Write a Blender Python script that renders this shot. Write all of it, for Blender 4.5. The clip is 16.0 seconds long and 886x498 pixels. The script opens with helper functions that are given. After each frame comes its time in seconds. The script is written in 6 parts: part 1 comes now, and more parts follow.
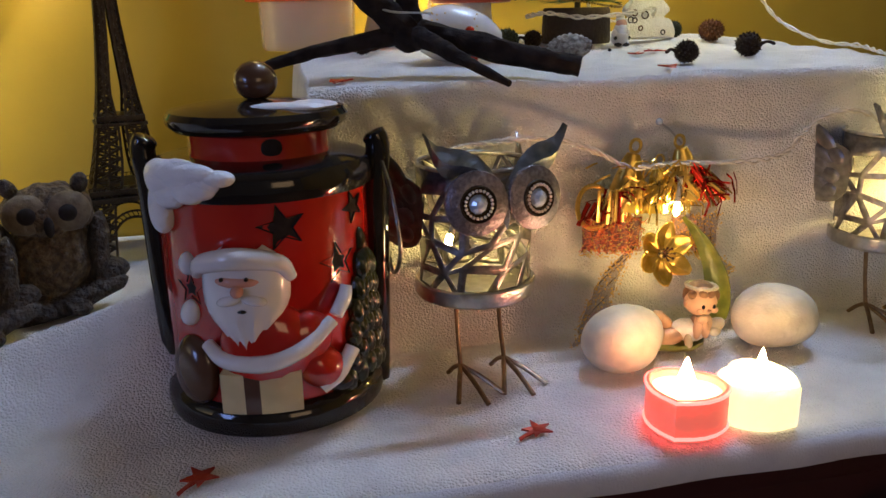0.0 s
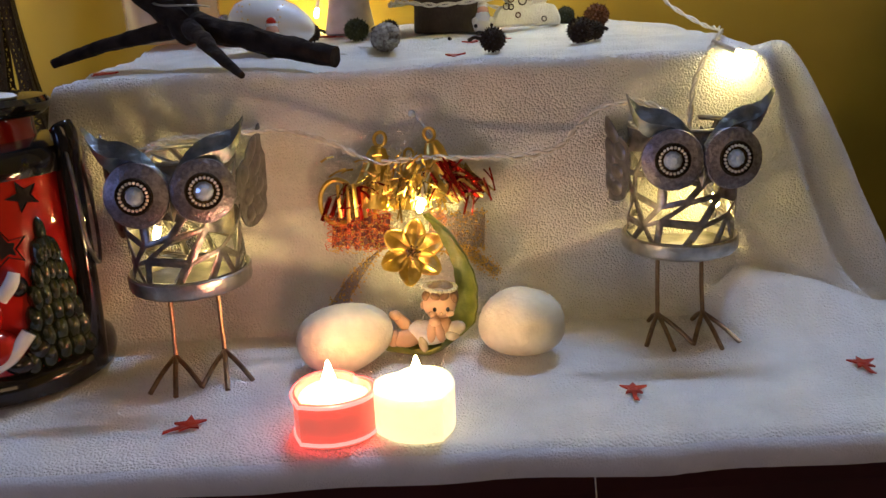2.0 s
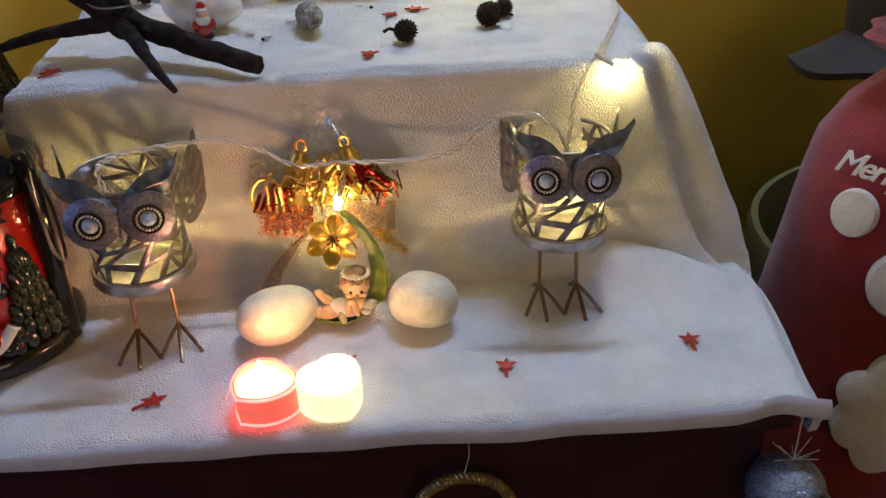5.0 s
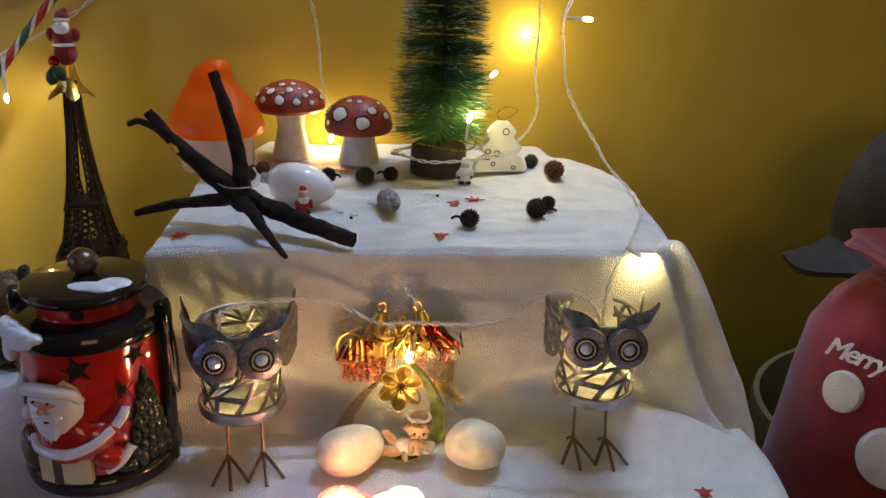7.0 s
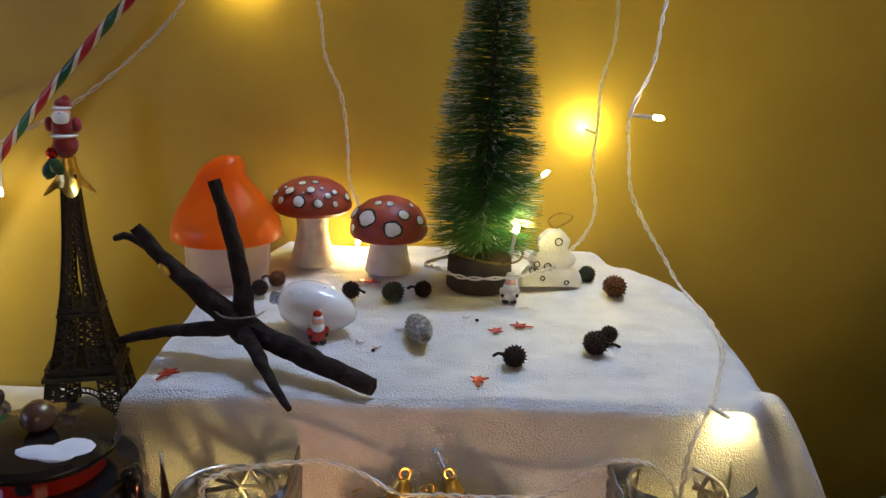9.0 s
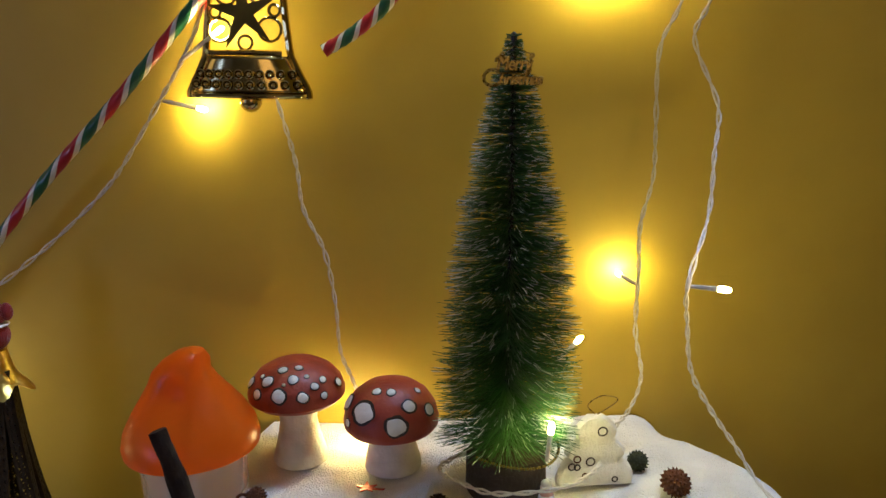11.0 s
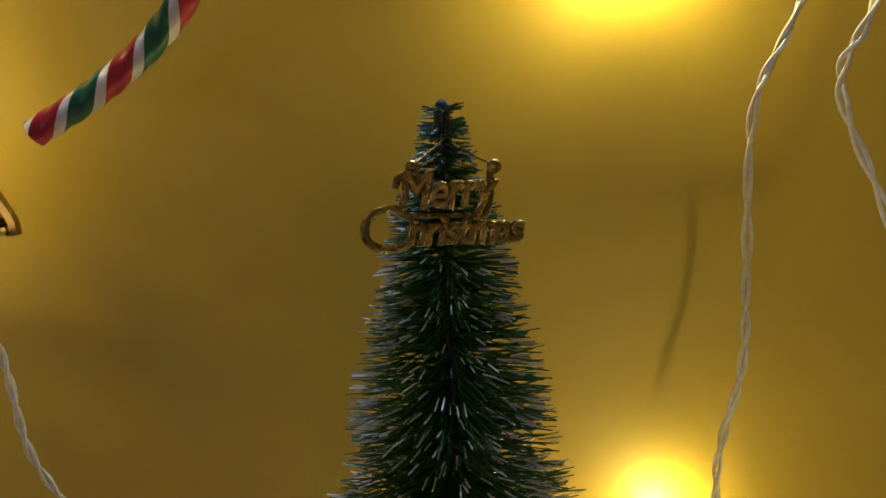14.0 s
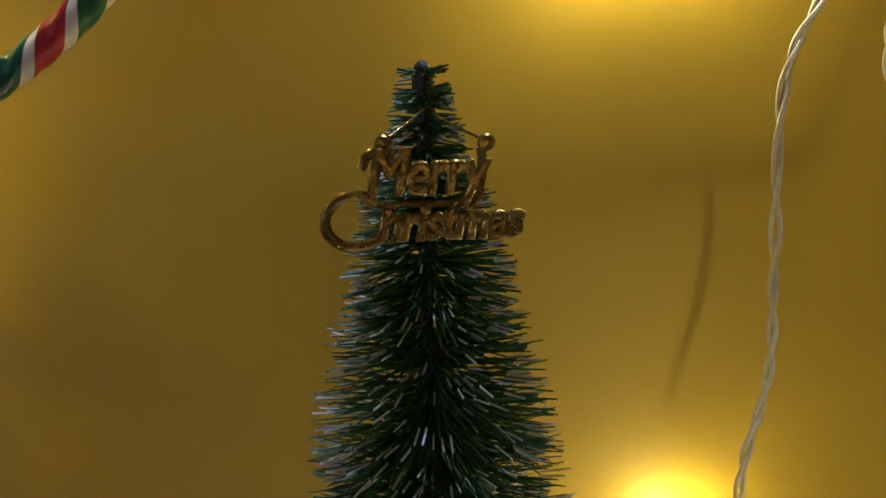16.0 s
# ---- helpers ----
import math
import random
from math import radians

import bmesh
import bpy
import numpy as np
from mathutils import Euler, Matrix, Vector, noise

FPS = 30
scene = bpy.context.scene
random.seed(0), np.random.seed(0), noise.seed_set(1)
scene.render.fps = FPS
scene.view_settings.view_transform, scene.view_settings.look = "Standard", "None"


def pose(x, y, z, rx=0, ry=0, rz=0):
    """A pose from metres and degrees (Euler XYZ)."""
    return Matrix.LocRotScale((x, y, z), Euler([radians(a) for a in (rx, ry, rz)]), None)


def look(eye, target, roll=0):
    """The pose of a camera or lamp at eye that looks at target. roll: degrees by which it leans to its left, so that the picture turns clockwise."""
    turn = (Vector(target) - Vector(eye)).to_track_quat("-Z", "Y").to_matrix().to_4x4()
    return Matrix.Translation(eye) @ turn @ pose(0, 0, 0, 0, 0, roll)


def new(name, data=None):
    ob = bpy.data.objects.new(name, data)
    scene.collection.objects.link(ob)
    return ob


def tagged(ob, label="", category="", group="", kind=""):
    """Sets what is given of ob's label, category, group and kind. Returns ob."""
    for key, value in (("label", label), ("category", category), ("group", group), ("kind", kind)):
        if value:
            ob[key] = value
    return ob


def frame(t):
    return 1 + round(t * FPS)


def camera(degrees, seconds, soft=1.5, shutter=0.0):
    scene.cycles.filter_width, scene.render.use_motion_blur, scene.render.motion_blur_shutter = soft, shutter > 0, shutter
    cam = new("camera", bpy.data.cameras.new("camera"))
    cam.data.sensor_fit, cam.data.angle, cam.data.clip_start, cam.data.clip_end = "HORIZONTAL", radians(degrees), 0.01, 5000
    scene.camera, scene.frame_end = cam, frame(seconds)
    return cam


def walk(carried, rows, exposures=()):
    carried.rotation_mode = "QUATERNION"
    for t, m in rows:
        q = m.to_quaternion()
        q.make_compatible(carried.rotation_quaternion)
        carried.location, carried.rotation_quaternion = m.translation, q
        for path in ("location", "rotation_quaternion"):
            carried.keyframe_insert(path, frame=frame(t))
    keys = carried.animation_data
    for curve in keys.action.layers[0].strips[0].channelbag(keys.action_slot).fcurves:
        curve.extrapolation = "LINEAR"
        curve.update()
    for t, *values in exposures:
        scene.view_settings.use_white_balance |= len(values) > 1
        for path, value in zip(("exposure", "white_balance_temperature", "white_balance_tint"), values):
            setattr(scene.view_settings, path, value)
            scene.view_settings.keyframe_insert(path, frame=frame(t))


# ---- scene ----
cam = camera(57.7, 16.0)
PATH = [
    (0, (0.0374, -0.0231, 0.209), (0.429, 1.8547, -0.358), -1.1),
    (0.5, (0.1034, -0.0474, 0.209), (0.3508, 1.8635, -0.326), -0.6),
    (1, (0.1859, -0.0718, 0.214), (0.3393, 1.851, -0.313), -0.0),
    (1.5, (0.2425, -0.0689, 0.212), (0.3175, 1.8628, -0.303), -1.5),
    (2, (0.2856, -0.0418, 0.201), (0.3191, 1.8728, -0.377), -2.5),
    (2.5, (0.3359, -0.027, 0.201), (0.2902, 1.9009, -0.328), -4.0),
    (3, (0.3783, -0.0069, 0.202), (0.1665, 1.8978, -0.366), -4.1),
    (3.2, (0.3775, 0.0139, 0.201), (0.204, 1.887, -0.477), -4.7),
    (5.3, (0.3201, -0.0921, 0.371), (0.4094, 1.6108, -0.673), -1.5),
    (5.5, (0.3135, -0.1017, 0.377), (0.3693, 1.6315, -0.621), -1.3),
    (6, (0.2941, -0.1287, 0.387), (0.3487, 1.644, -0.537), 0.1),
    (6.5, (0.2847, -0.1614, 0.398), (0.3483, 1.6741, -0.396), 0.4),
    (7, (0.2761, -0.1747, 0.404), (0.373, 1.7018, -0.282), 1.8),
    (7.5, (0.2678, -0.1787, 0.414), (0.3326, 1.7412, -0.143), 2.3),
    (8, (0.2767, -0.1604, 0.41), (0.3229, 1.7519, -0.173), 1.4),
    (8.5, (0.2717, -0.1157, 0.415), (0.2603, 1.8012, -0.157), 1.5),
    (9, (0.2822, -0.0389, 0.425), (0.2697, 1.8814, -0.132), 2.0),
    (9.2, (0.2821, -0.0234, 0.431), (0.2874, 1.914, -0.065), 1.6),
    (11.3, (0.2747, 0.1913, 0.507), (0.2606, 2.1379, 0.048), -1.8),
    (11.5, (0.2857, 0.238, 0.5), (0.3034, 2.1877, 0.054), -1.5),
    (12, (0.299, 0.2935, 0.499), (0.3311, 2.2508, 0.087), -1.4),
    (12.5, (0.3167, 0.3581, 0.497), (0.376, 2.3166, 0.096), -1.1),
    (13, (0.296, 0.4255, 0.513), (0.3074, 2.3829, 0.104), -2.7),
    (13.5, (0.304, 0.4564, 0.517), (0.3932, 2.399, 0.051), -3.0),
    (14, (0.3065, 0.4744, 0.529), (0.4045, 2.4146, 0.055), -3.0),
    (14.5, (0.3018, 0.4921, 0.527), (0.3942, 2.4307, 0.043), -2.6),
    (15, (0.3002, 0.5018, 0.528), (0.3986, 2.4399, 0.045), -2.6),
    (15.5, (0.3044, 0.5142, 0.521), (0.4219, 2.4463, 0.021), -2.8),
    (16, (0.311, 0.5114, 0.521), (0.4239, 2.4458, 0.023), -3.1),
]
walk(cam, [(t, look(eye, target, roll)) for t, eye, target, roll in PATH],
     exposures=[(0, 0.10), (1, 0.10), (2.5, -0.12), (3, -0.36), (5.5, 0.24), (6.2, 0.10), (7, 0.06), (9, 0.05), (11.5, -0.28), (13, -0.46), (16, -0.50)])

# ---------- world, daylight, warm fill and exposure ---
world = bpy.data.worlds.new("world")
scene.world = world
world.use_nodes = True
wn = world.node_tree.nodes
sky = wn.new("ShaderNodeTexSky")
sky.sky_type, sky.sun_disc, sky.sun_elevation, sky.sun_rotation = "NISHITA", False, radians(8), radians(250)
world.node_tree.links.new(sky.outputs[0], wn["Background"].inputs[0])
wn["Background"].inputs[1].default_value = 0.05


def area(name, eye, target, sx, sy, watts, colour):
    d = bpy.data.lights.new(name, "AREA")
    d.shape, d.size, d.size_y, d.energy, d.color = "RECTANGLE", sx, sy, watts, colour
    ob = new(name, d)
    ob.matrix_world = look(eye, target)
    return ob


area("window_daylight", (-1.46, -0.55, 0.45), (0.0, 0.36, 0.0), 0.5, 0.6, 7.6, (0.28, 0.42, 1.0))
# unseen warm fill lamp, added to brighten the front of the step
area("rear_warm_fill", (0.9, -2.12, 0.75), (0.3, 0.4, 0.1), 1.0, 0.9, 5.0, (1.0, 0.62, 0.32))

# ---------- materials ----------
MATS = {}


def surf(name, c1, c2=None, scale=40.0, rough=0.6, metal=0.0, bump=0.0, bscale=300.0, detail=4.0, emit=None, power=0.0, coat=0.0, sheen=0.0, trans=0.0, alpha=1.0, sub=0.0, spread=(0.35, 0.65), island=False):
    """A material of two colours mixed by noise, with fine relief and uneven gloss."""
    if name in MATS:
        return MATS[name]
    m = bpy.data.materials.new(name)
    m.use_nodes = True
    nt = m.node_tree
    b = nt.nodes["Principled BSDF"]
    tc = nt.nodes.new("ShaderNodeTexCoord")
    n1 = nt.nodes.new("ShaderNodeTexNoise")
    n1.inputs["Scale"].default_value, n1.inputs["Detail"].default_value = scale, detail
    nt.links.new(tc.outputs["Object"], n1.inputs["Vector"])
    ramp = nt.nodes.new("ShaderNodeValToRGB")
    c2 = c2 or tuple(v * 0.8 for v in c1)
    ramp.color_ramp.elements[0].position, ramp.color_ramp.elements[1].position = spread
    ramp.color_ramp.elements[0].color, ramp.color_ramp.elements[1].color = (*c1, 1), (*c2, 1)
    if island:
        geo = nt.nodes.new("ShaderNodeNewGeometry")
        nt.links.new(geo.outputs["Random Per Island"], ramp.inputs[0])
    else:
        nt.links.new(n1.outputs[0], ramp.inputs[0])
    nt.links.new(ramp.outputs[0], b.inputs["Base Color"])
    n2 = nt.nodes.new("ShaderNodeTexNoise")
    n2.inputs["Scale"].default_value, n2.inputs["Detail"].default_value = bscale, 3.0
    nt.links.new(tc.outputs["Object"], n2.inputs["Vector"])
    mr = nt.nodes.new("ShaderNodeMapRange")
    mr.inputs["To Min"].default_value, mr.inputs["To Max"].default_value = max(0.02, rough * 0.8), min(1.0, rough * 1.2)
    nt.links.new(n2.outputs[0], mr.inputs["Value"])
    nt.links.new(mr.outputs[0], b.inputs["Roughness"])
    b.inputs["Metallic"].default_value = metal
    b.inputs["Coat Weight"].default_value = coat
    b.inputs["Sheen Weight"].default_value = sheen
    b.inputs["Transmission Weight"].default_value = trans
    b.inputs["Alpha"].default_value = alpha
    if sub:
        b.inputs["Subsurface Weight"].default_value = sub
        b.inputs["Subsurface Radius"].default_value = (0.01, 0.006, 0.004)
        b.inputs["Subsurface Scale"].default_value = 1.0
    if bump:
        bn = nt.nodes.new("ShaderNodeBump")
        bn.inputs["Strength"].default_value, bn.inputs["Distance"].default_value = 1.0, bump
        nt.links.new(n2.outputs[0], bn.inputs["Height"])
        nt.links.new(bn.outputs[0], b.inputs["Normal"])
    if emit:
        b.inputs["Emission Color"].default_value = (*emit, 1)
        b.inputs["Emission Strength"].default_value = power
    MATS[name] = m
    return m


M_WALL = surf("mustard_wall_paint", (0.57, 0.395, 0.048), (0.49, 0.338, 0.040), 7, 0.55, bump=0.0004, bscale=45)
M_ROOM = surf("plain_room_paint", (0.42, 0.36, 0.26), (0.38, 0.33, 0.24), 6, 0.8)
M_FLOORM = surf("dark_floor", (0.10, 0.06, 0.045), (0.07, 0.045, 0.035), 12, 0.5)
M_MAROON = surf("maroon_lacquer", (0.055, 0.010, 0.012), (0.04, 0.008, 0.010), 20, 0.45)
M_TERRY = surf("white_terry_cloth", (0.80, 0.785, 0.745), (0.69, 0.675, 0.64), 34, 0.95, bump=0.0008, bscale=760, sheen=0.25)
M_HEM = surf("woven_cotton_band", (0.78, 0.78, 0.79), (0.70, 0.70, 0.72), 60, 0.9, bump=0.0008, bscale=900)
M_BLACKG = surf("black_glaze", (0.010, 0.009, 0.009), (0.018, 0.015, 0.013), 30, 0.10, coat=0.15, bump=0.0003, bscale=60)
M_REDG = surf("red_glaze", (0.50, 0.018, 0.012), (0.40, 0.012, 0.010), 25, 0.12, coat=0.7, bump=0.0004, bscale=55)
M_WHITEG = surf("white_glaze", (0.80, 0.80, 0.80), (0.72, 0.72, 0.73), 40, 0.16, coat=0.5, bump=0.0004, bscale=120)
M_SNOWG = surf("matt_snow_glaze", (0.82, 0.83, 0.85), (0.72, 0.74, 0.78), 60, 0.4, bump=0.0012, bscale=260)
M_SKIN = surf("pink_glaze", (0.66, 0.36, 0.28), (0.60, 0.28, 0.21), 60, 0.2, coat=0.4)
M_CREAM = surf("cream_glaze", (0.66, 0.55, 0.30), (0.56, 0.46, 0.25), 60, 0.25, coat=0.3)
M_BROWNG = surf("brown_glaze", (0.10, 0.05, 0.03), (0.07, 0.035, 0.02), 60, 0.2, coat=0.4)
M_GREENG = surf("dark_green_glaze", (0.022, 0.030, 0.008), (0.010, 0.014, 0.005), 90, 0.12, coat=0.6, bump=0.002, bscale=160)
# near black for the shade in the lantern's openings, also owl pupils and beaks
M_DARK = surf("opening_shade_and_pupils", (0.012, 0.004, 0.003), (0.006, 0.003, 0.002), 60, 0.9)
M_STEEL = surf("aged_silver_metal", (0.60, 0.58, 0.54), (0.38, 0.37, 0.35), 120, 0.33, metal=1.0, bump=0.0006, bscale=260)
M_STEELD = surf("blackened_metal", (0.20, 0.195, 0.19), (0.34, 0.33, 0.32), 130, 0.36, metal=1.0, bump=0.0006, bscale=240)
M_STEELB = surf("blued_metal", (0.13, 0.155, 0.18), (0.27, 0.29, 0.31), 120, 0.32, metal=0.9, bump=0.0012, bscale=200)
M_PINKM = surf("hammered_rose_metal", (0.31, 0.285, 0.32), (0.17, 0.155, 0.18), 480, 0.32, metal=0.75, bump=0.0008, bscale=560)
M_BRONZE = surf("bronze_wire", (0.33, 0.22, 0.13), (0.22, 0.15, 0.10), 200, 0.35, metal=1.0)
M_GEM = surf("clear_gem", (0.62, 0.74, 0.88), (0.42, 0.55, 0.72), 200, 0.12, metal=0.15, coat=1.0)
M_BEAD = surf("pale_metal_bead", (0.80, 0.74, 0.62), (0.70, 0.64, 0.52), 200, 0.3, metal=0.4)
M_BASKET = surf("dull_grey_metal", (0.34, 0.32, 0.31), (0.16, 0.15, 0.15), 150, 0.34, metal=0.95, bump=0.0006, bscale=300)
M_GOLD = surf("gold_foil", (0.82, 0.58, 0.16), (0.66, 0.44, 0.09), 150, 0.30, metal=1.0, bump=0.0006, bscale=200)
M_DGOLD = surf("dull_gold_plastic", (0.36, 0.26, 0.08), (0.27, 0.19, 0.05), 150, 0.28, metal=0.9, bump=0.0003, bscale=400)
M_BELL = surf("polished_bronze_plastic", (0.50, 0.40, 0.17), (0.42, 0.33, 0.13), 40, 0.14, metal=1.0)
M_REDF = surf("red_foil", (0.50, 0.03, 0.015), (0.35, 0.02, 0.01), 150, 0.22, metal=0.9)
M_REDNET = surf("red_glitter_ribbon", (0.20, 0.008, 0.003), (0.70, 0.16, 0.02), 700, 0.35, metal=0.3, bump=0.0012, bscale=1200, spread=(0.60, 0.68), alpha=0.78)
M_REDTH = surf("red_foil_thread", (0.60, 0.05, 0.02), (0.75, 0.25, 0.05), 60, 0.3, metal=0.6, island=True, spread=(0.0, 1.0))
M_STONE = surf("cream_pebble", (0.74, 0.66, 0.47), (0.62, 0.54, 0.37), 70, 0.62, bump=0.0009, bscale=200)
M_LEAF = surf("green_resin", (0.26, 0.29, 0.055), (0.13, 0.16, 0.03), 110, 0.4, bump=0.0005)
M_BABY = surf("resin_skin", (0.62, 0.40, 0.22), (0.54, 0.33, 0.18), 90, 0.45)
M_HAIR = surf("brown_resin", (0.26, 0.14, 0.05), (0.16, 0.085, 0.03), 260, 0.5, bump=0.001, bscale=420)
M_GARL = surf("pale_resin", (0.60, 0.55, 0.38), (0.45, 0.38, 0.22), 160, 0.5)
M_BARK = surf("dark_bark", (0.014, 0.010, 0.009), (0.028, 0.020, 0.017), 90, 0.85, bump=0.002, bscale=130)
M_POD = surf("dark_seed_pod", (0.030, 0.018, 0.012), (0.018, 0.011, 0.008), 140, 0.7, bump=0.001)
M_PODR = surf("reddish_seed_pod", (0.12, 0.045, 0.02), (0.07, 0.028, 0.014), 140, 0.7, bump=0.001)
M_PODG = surf("greenish_seed_pod", (0.05, 0.055, 0.03), (0.03, 0.035, 0.02), 140, 0.7, bump=0.001)
for dull in (M_BARK, M_POD, M_PODR, M_PODG):
    dull.node_tree.nodes["Principled BSDF"].inputs["Specular IOR Level"].default_value = 0.12
M_CONE = surf("frosted_cone", (0.40, 0.38, 0.33), (0.13, 0.11, 0.09), 320, 0.85, bump=0.001)
M_ORANGE = surf("orange_plastic", (0.92, 0.20, 0.015), (0.84, 0.16, 0.012), 20, 0.30, bump=0.0002)
nt_ = M_ORANGE.node_tree
thin, both = nt_.nodes.new("ShaderNodeBsdfTranslucent"), nt_.nodes.new("ShaderNodeMixShader")
thin.inputs[0].default_value, both.inputs[0].default_value = (1.0, 0.30, 0.03, 1), 0.55
nt_.links.new(nt_.nodes["Principled BSDF"].outputs[0], both.inputs[1])
nt_.links.new(thin.outputs[0], both.inputs[2])
nt_.links.new(both.outputs[0], nt_.nodes["Material Output"].inputs[0])
M_CLEAR = surf("milky_clear_plastic", (0.86, 0.78, 0.64), (0.82, 0.74, 0.60), 20, 0.25, alpha=0.38)
M_MUSHR = surf("mushroom_red_paint", (0.36, 0.050, 0.022), (0.27, 0.036, 0.016), 60, 0.45, bump=0.0006)
M_MUSHW = surf("mushroom_white_paint", (0.74, 0.71, 0.64), (0.62, 0.58, 0.50), 70, 0.7, bump=0.0008)
M_LINE = surf("black_outline_paint", (0.02, 0.012, 0.008), (0.03, 0.02, 0.012), 60, 0.5)
M_NEEDLE = surf("green_bristle", (0.010, 0.050, 0.012), (0.050, 0.17, 0.040), 60, 0.45, island=True, spread=(0.0, 1.0))
M_FROST = surf("frosted_bristle", (0.66, 0.68, 0.64), (0.24, 0.32, 0.25), 60, 0.6, island=True, spread=(0.0, 1.0))
M_TRUNKW = surf("black_twisted_wire", (0.012, 0.012, 0.010), (0.025, 0.022, 0.018), 90, 0.5)
M_LOG = surf("dark_wood_base", (0.045, 0.028, 0.022), (0.028, 0.018, 0.014), 60, 0.7, bump=0.001)
M_PLUSH = surf("white_felt", (0.80, 0.78, 0.73), (0.72, 0.69, 0.63), 90, 0.95, bump=0.0015, bscale=600, sheen=0.4)
M_STAR = surf("red_foil_star", (0.48, 0.045, 0.02), (0.38, 0.03, 0.015), 120, 0.32, metal=0.35, bump=0.0004)
M_CABLE = surf("clear_cable", (0.74, 0.70, 0.60), (0.60, 0.55, 0.45), 300, 0.3, coat=0.4)
M_BULB = surf("warm_bulb", (1.0, 0.85, 0.5), (1.0, 0.85, 0.5), 60, 0.2, emit=(1.0, 0.84, 0.32), power=640.0)
M_BULBD = surf("dim_warm_bulb", (1.0, 0.85, 0.5), (1.0, 0.85, 0.5), 60, 0.2, emit=(1.0, 0.80, 0.32), power=300.0)
M_BULBI = surf("shaded_warm_bulb", (1.0, 0.85, 0.5), (1.0, 0.85, 0.5), 60, 0.2, emit=(1.0, 0.74, 0.24), power=340.0)
M_BULBT = surf("strong_warm_bulb", (1.0, 0.85, 0.5), (1.0, 0.85, 0.5), 60, 0.2, emit=(1.0, 0.86, 0.34), power=1500.0)
# loops of the terry cloth
tn = M_TERRY.node_tree
loops, mixl = tn.nodes.new("ShaderNodeTexVoronoi"), tn.nodes.new("ShaderNodeMath")
loops.inputs["Scale"].default_value = 740.0
mixl.operation = "MULTIPLY_ADD"
mixl.inputs[1].default_value = -1.6
tn.links.new(tn.nodes["Texture Coordinate"].outputs["Object"], loops.inputs["Vector"])
tn.links.new(loops.outputs["Distance"], mixl.inputs[0])
tn.links.new(tn.nodes["Noise Texture.001"].outputs[0], mixl.inputs[2])
tufts, mixt = tn.nodes.new("ShaderNodeTexNoise"), tn.nodes.new("ShaderNodeMath")
tufts.inputs["Scale"].default_value = 330.0
tufts.inputs["Detail"].default_value = 3.0
mixt.operation = "MULTIPLY_ADD"
mixt.inputs[1].default_value = 0.45
tn.links.new(tn.nodes["Texture Coordinate"].outputs["Object"], tufts.inputs["Vector"])
tn.links.new(tufts.outputs[0], mixt.inputs[0])
tn.links.new(mixl.outputs[0], mixt.inputs[2])
tn.links.new(mixt.outputs[0], tn.nodes["Bump"].inputs["Height"])
M_GREENP = surf("green_plastic", (0.05, 0.34, 0.10), (0.04, 0.28, 0.08), 60, 0.4, bump=0.0002)
M_TUBE = surf("lit_tube", (0.8, 0.9, 1.0), (0.8, 0.9, 1.0), 60, 0.3, emit=(0.43, 0.60, 1.0), power=285.0)
M_IRON = surf("antique_bronze_iron", (0.060, 0.042, 0.022), (0.035, 0.025, 0.014), 160, 0.5, metal=0.6, bump=0.0004)
M_CANER = surf("cane_red", (0.42, 0.02, 0.03), (0.36, 0.015, 0.025), 60, 0.3, coat=0.3)
M_CANEG = surf("cane_green", (0.015, 0.12, 0.06), (0.01, 0.09, 0.045), 60, 0.3, coat=0.3)
M_CANEW = surf("cane_white", (0.74, 0.72, 0.68), (0.68, 0.66, 0.60), 60, 0.3, coat=0.3)
M_FELTR = surf("red_felt", (0.24, 0.010, 0.014), (0.19, 0.008, 0.011), 60, 0.95, bump=0.001, bscale=700, sheen=0.3)
M_GREYW = surf("grey_felt", (0.036, 0.027, 0.019), (0.024, 0.018, 0.013), 50, 0.95, bump=0.001)
M_OLIVE = surf("pale_green_plastic", (0.17, 0.155, 0.055), (0.14, 0.128, 0.045), 20, 0.5)
M_FEATH = surf("mottled_owl_brown", (0.05, 0.03, 0.018), (0.19, 0.13, 0.07), 170, 0.7, bump=0.006, bscale=260)
M_FEATHD = surf("dark_owl_brown", (0.025, 0.016, 0.011), (0.07, 0.045, 0.026), 170, 0.7, bump=0.006, bscale=240)
M_OWLEYE = surf("owl_eye_disc", (0.20, 0.15, 0.09), (0.12, 0.085, 0.05), 140, 0.6, bump=0.001, bscale=300)
M_HOLLY = surf("holly_green", (0.02, 0.09, 0.03), (0.015, 0.06, 0.02), 90, 0.45)
M_GLITTER = surf("silver_glitter", (0.55, 0.62, 0.70), (0.20, 0.24, 0.32), 900, 0.25, metal=0.9, bump=0.001, bscale=1500, spread=(0.45, 0.55))
M_ROPE = surf("gold_rope", (0.42, 0.32, 0.12), (0.30, 0.22, 0.08), 200, 0.4, metal=0.6)
# wax shells and tops emit, standing in for flame light through the wax
M_WAXR = surf("glowing_red_wax_shell", (0.85, 0.14, 0.10), (0.80, 0.12, 0.09), 60, 0.4, sub=0.4, emit=(1.0, 0.20, 0.14), power=0.55)
M_WAXW = surf("glowing_white_wax_shell", (0.85, 0.80, 0.66), (0.82, 0.77, 0.62), 60, 0.4, sub=0.4, emit=(1.0, 0.80, 0.44), power=1.1)
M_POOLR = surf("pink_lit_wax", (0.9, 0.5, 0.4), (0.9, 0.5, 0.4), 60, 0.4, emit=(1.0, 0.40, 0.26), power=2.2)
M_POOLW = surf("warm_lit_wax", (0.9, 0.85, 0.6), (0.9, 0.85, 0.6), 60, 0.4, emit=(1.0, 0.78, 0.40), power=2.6)
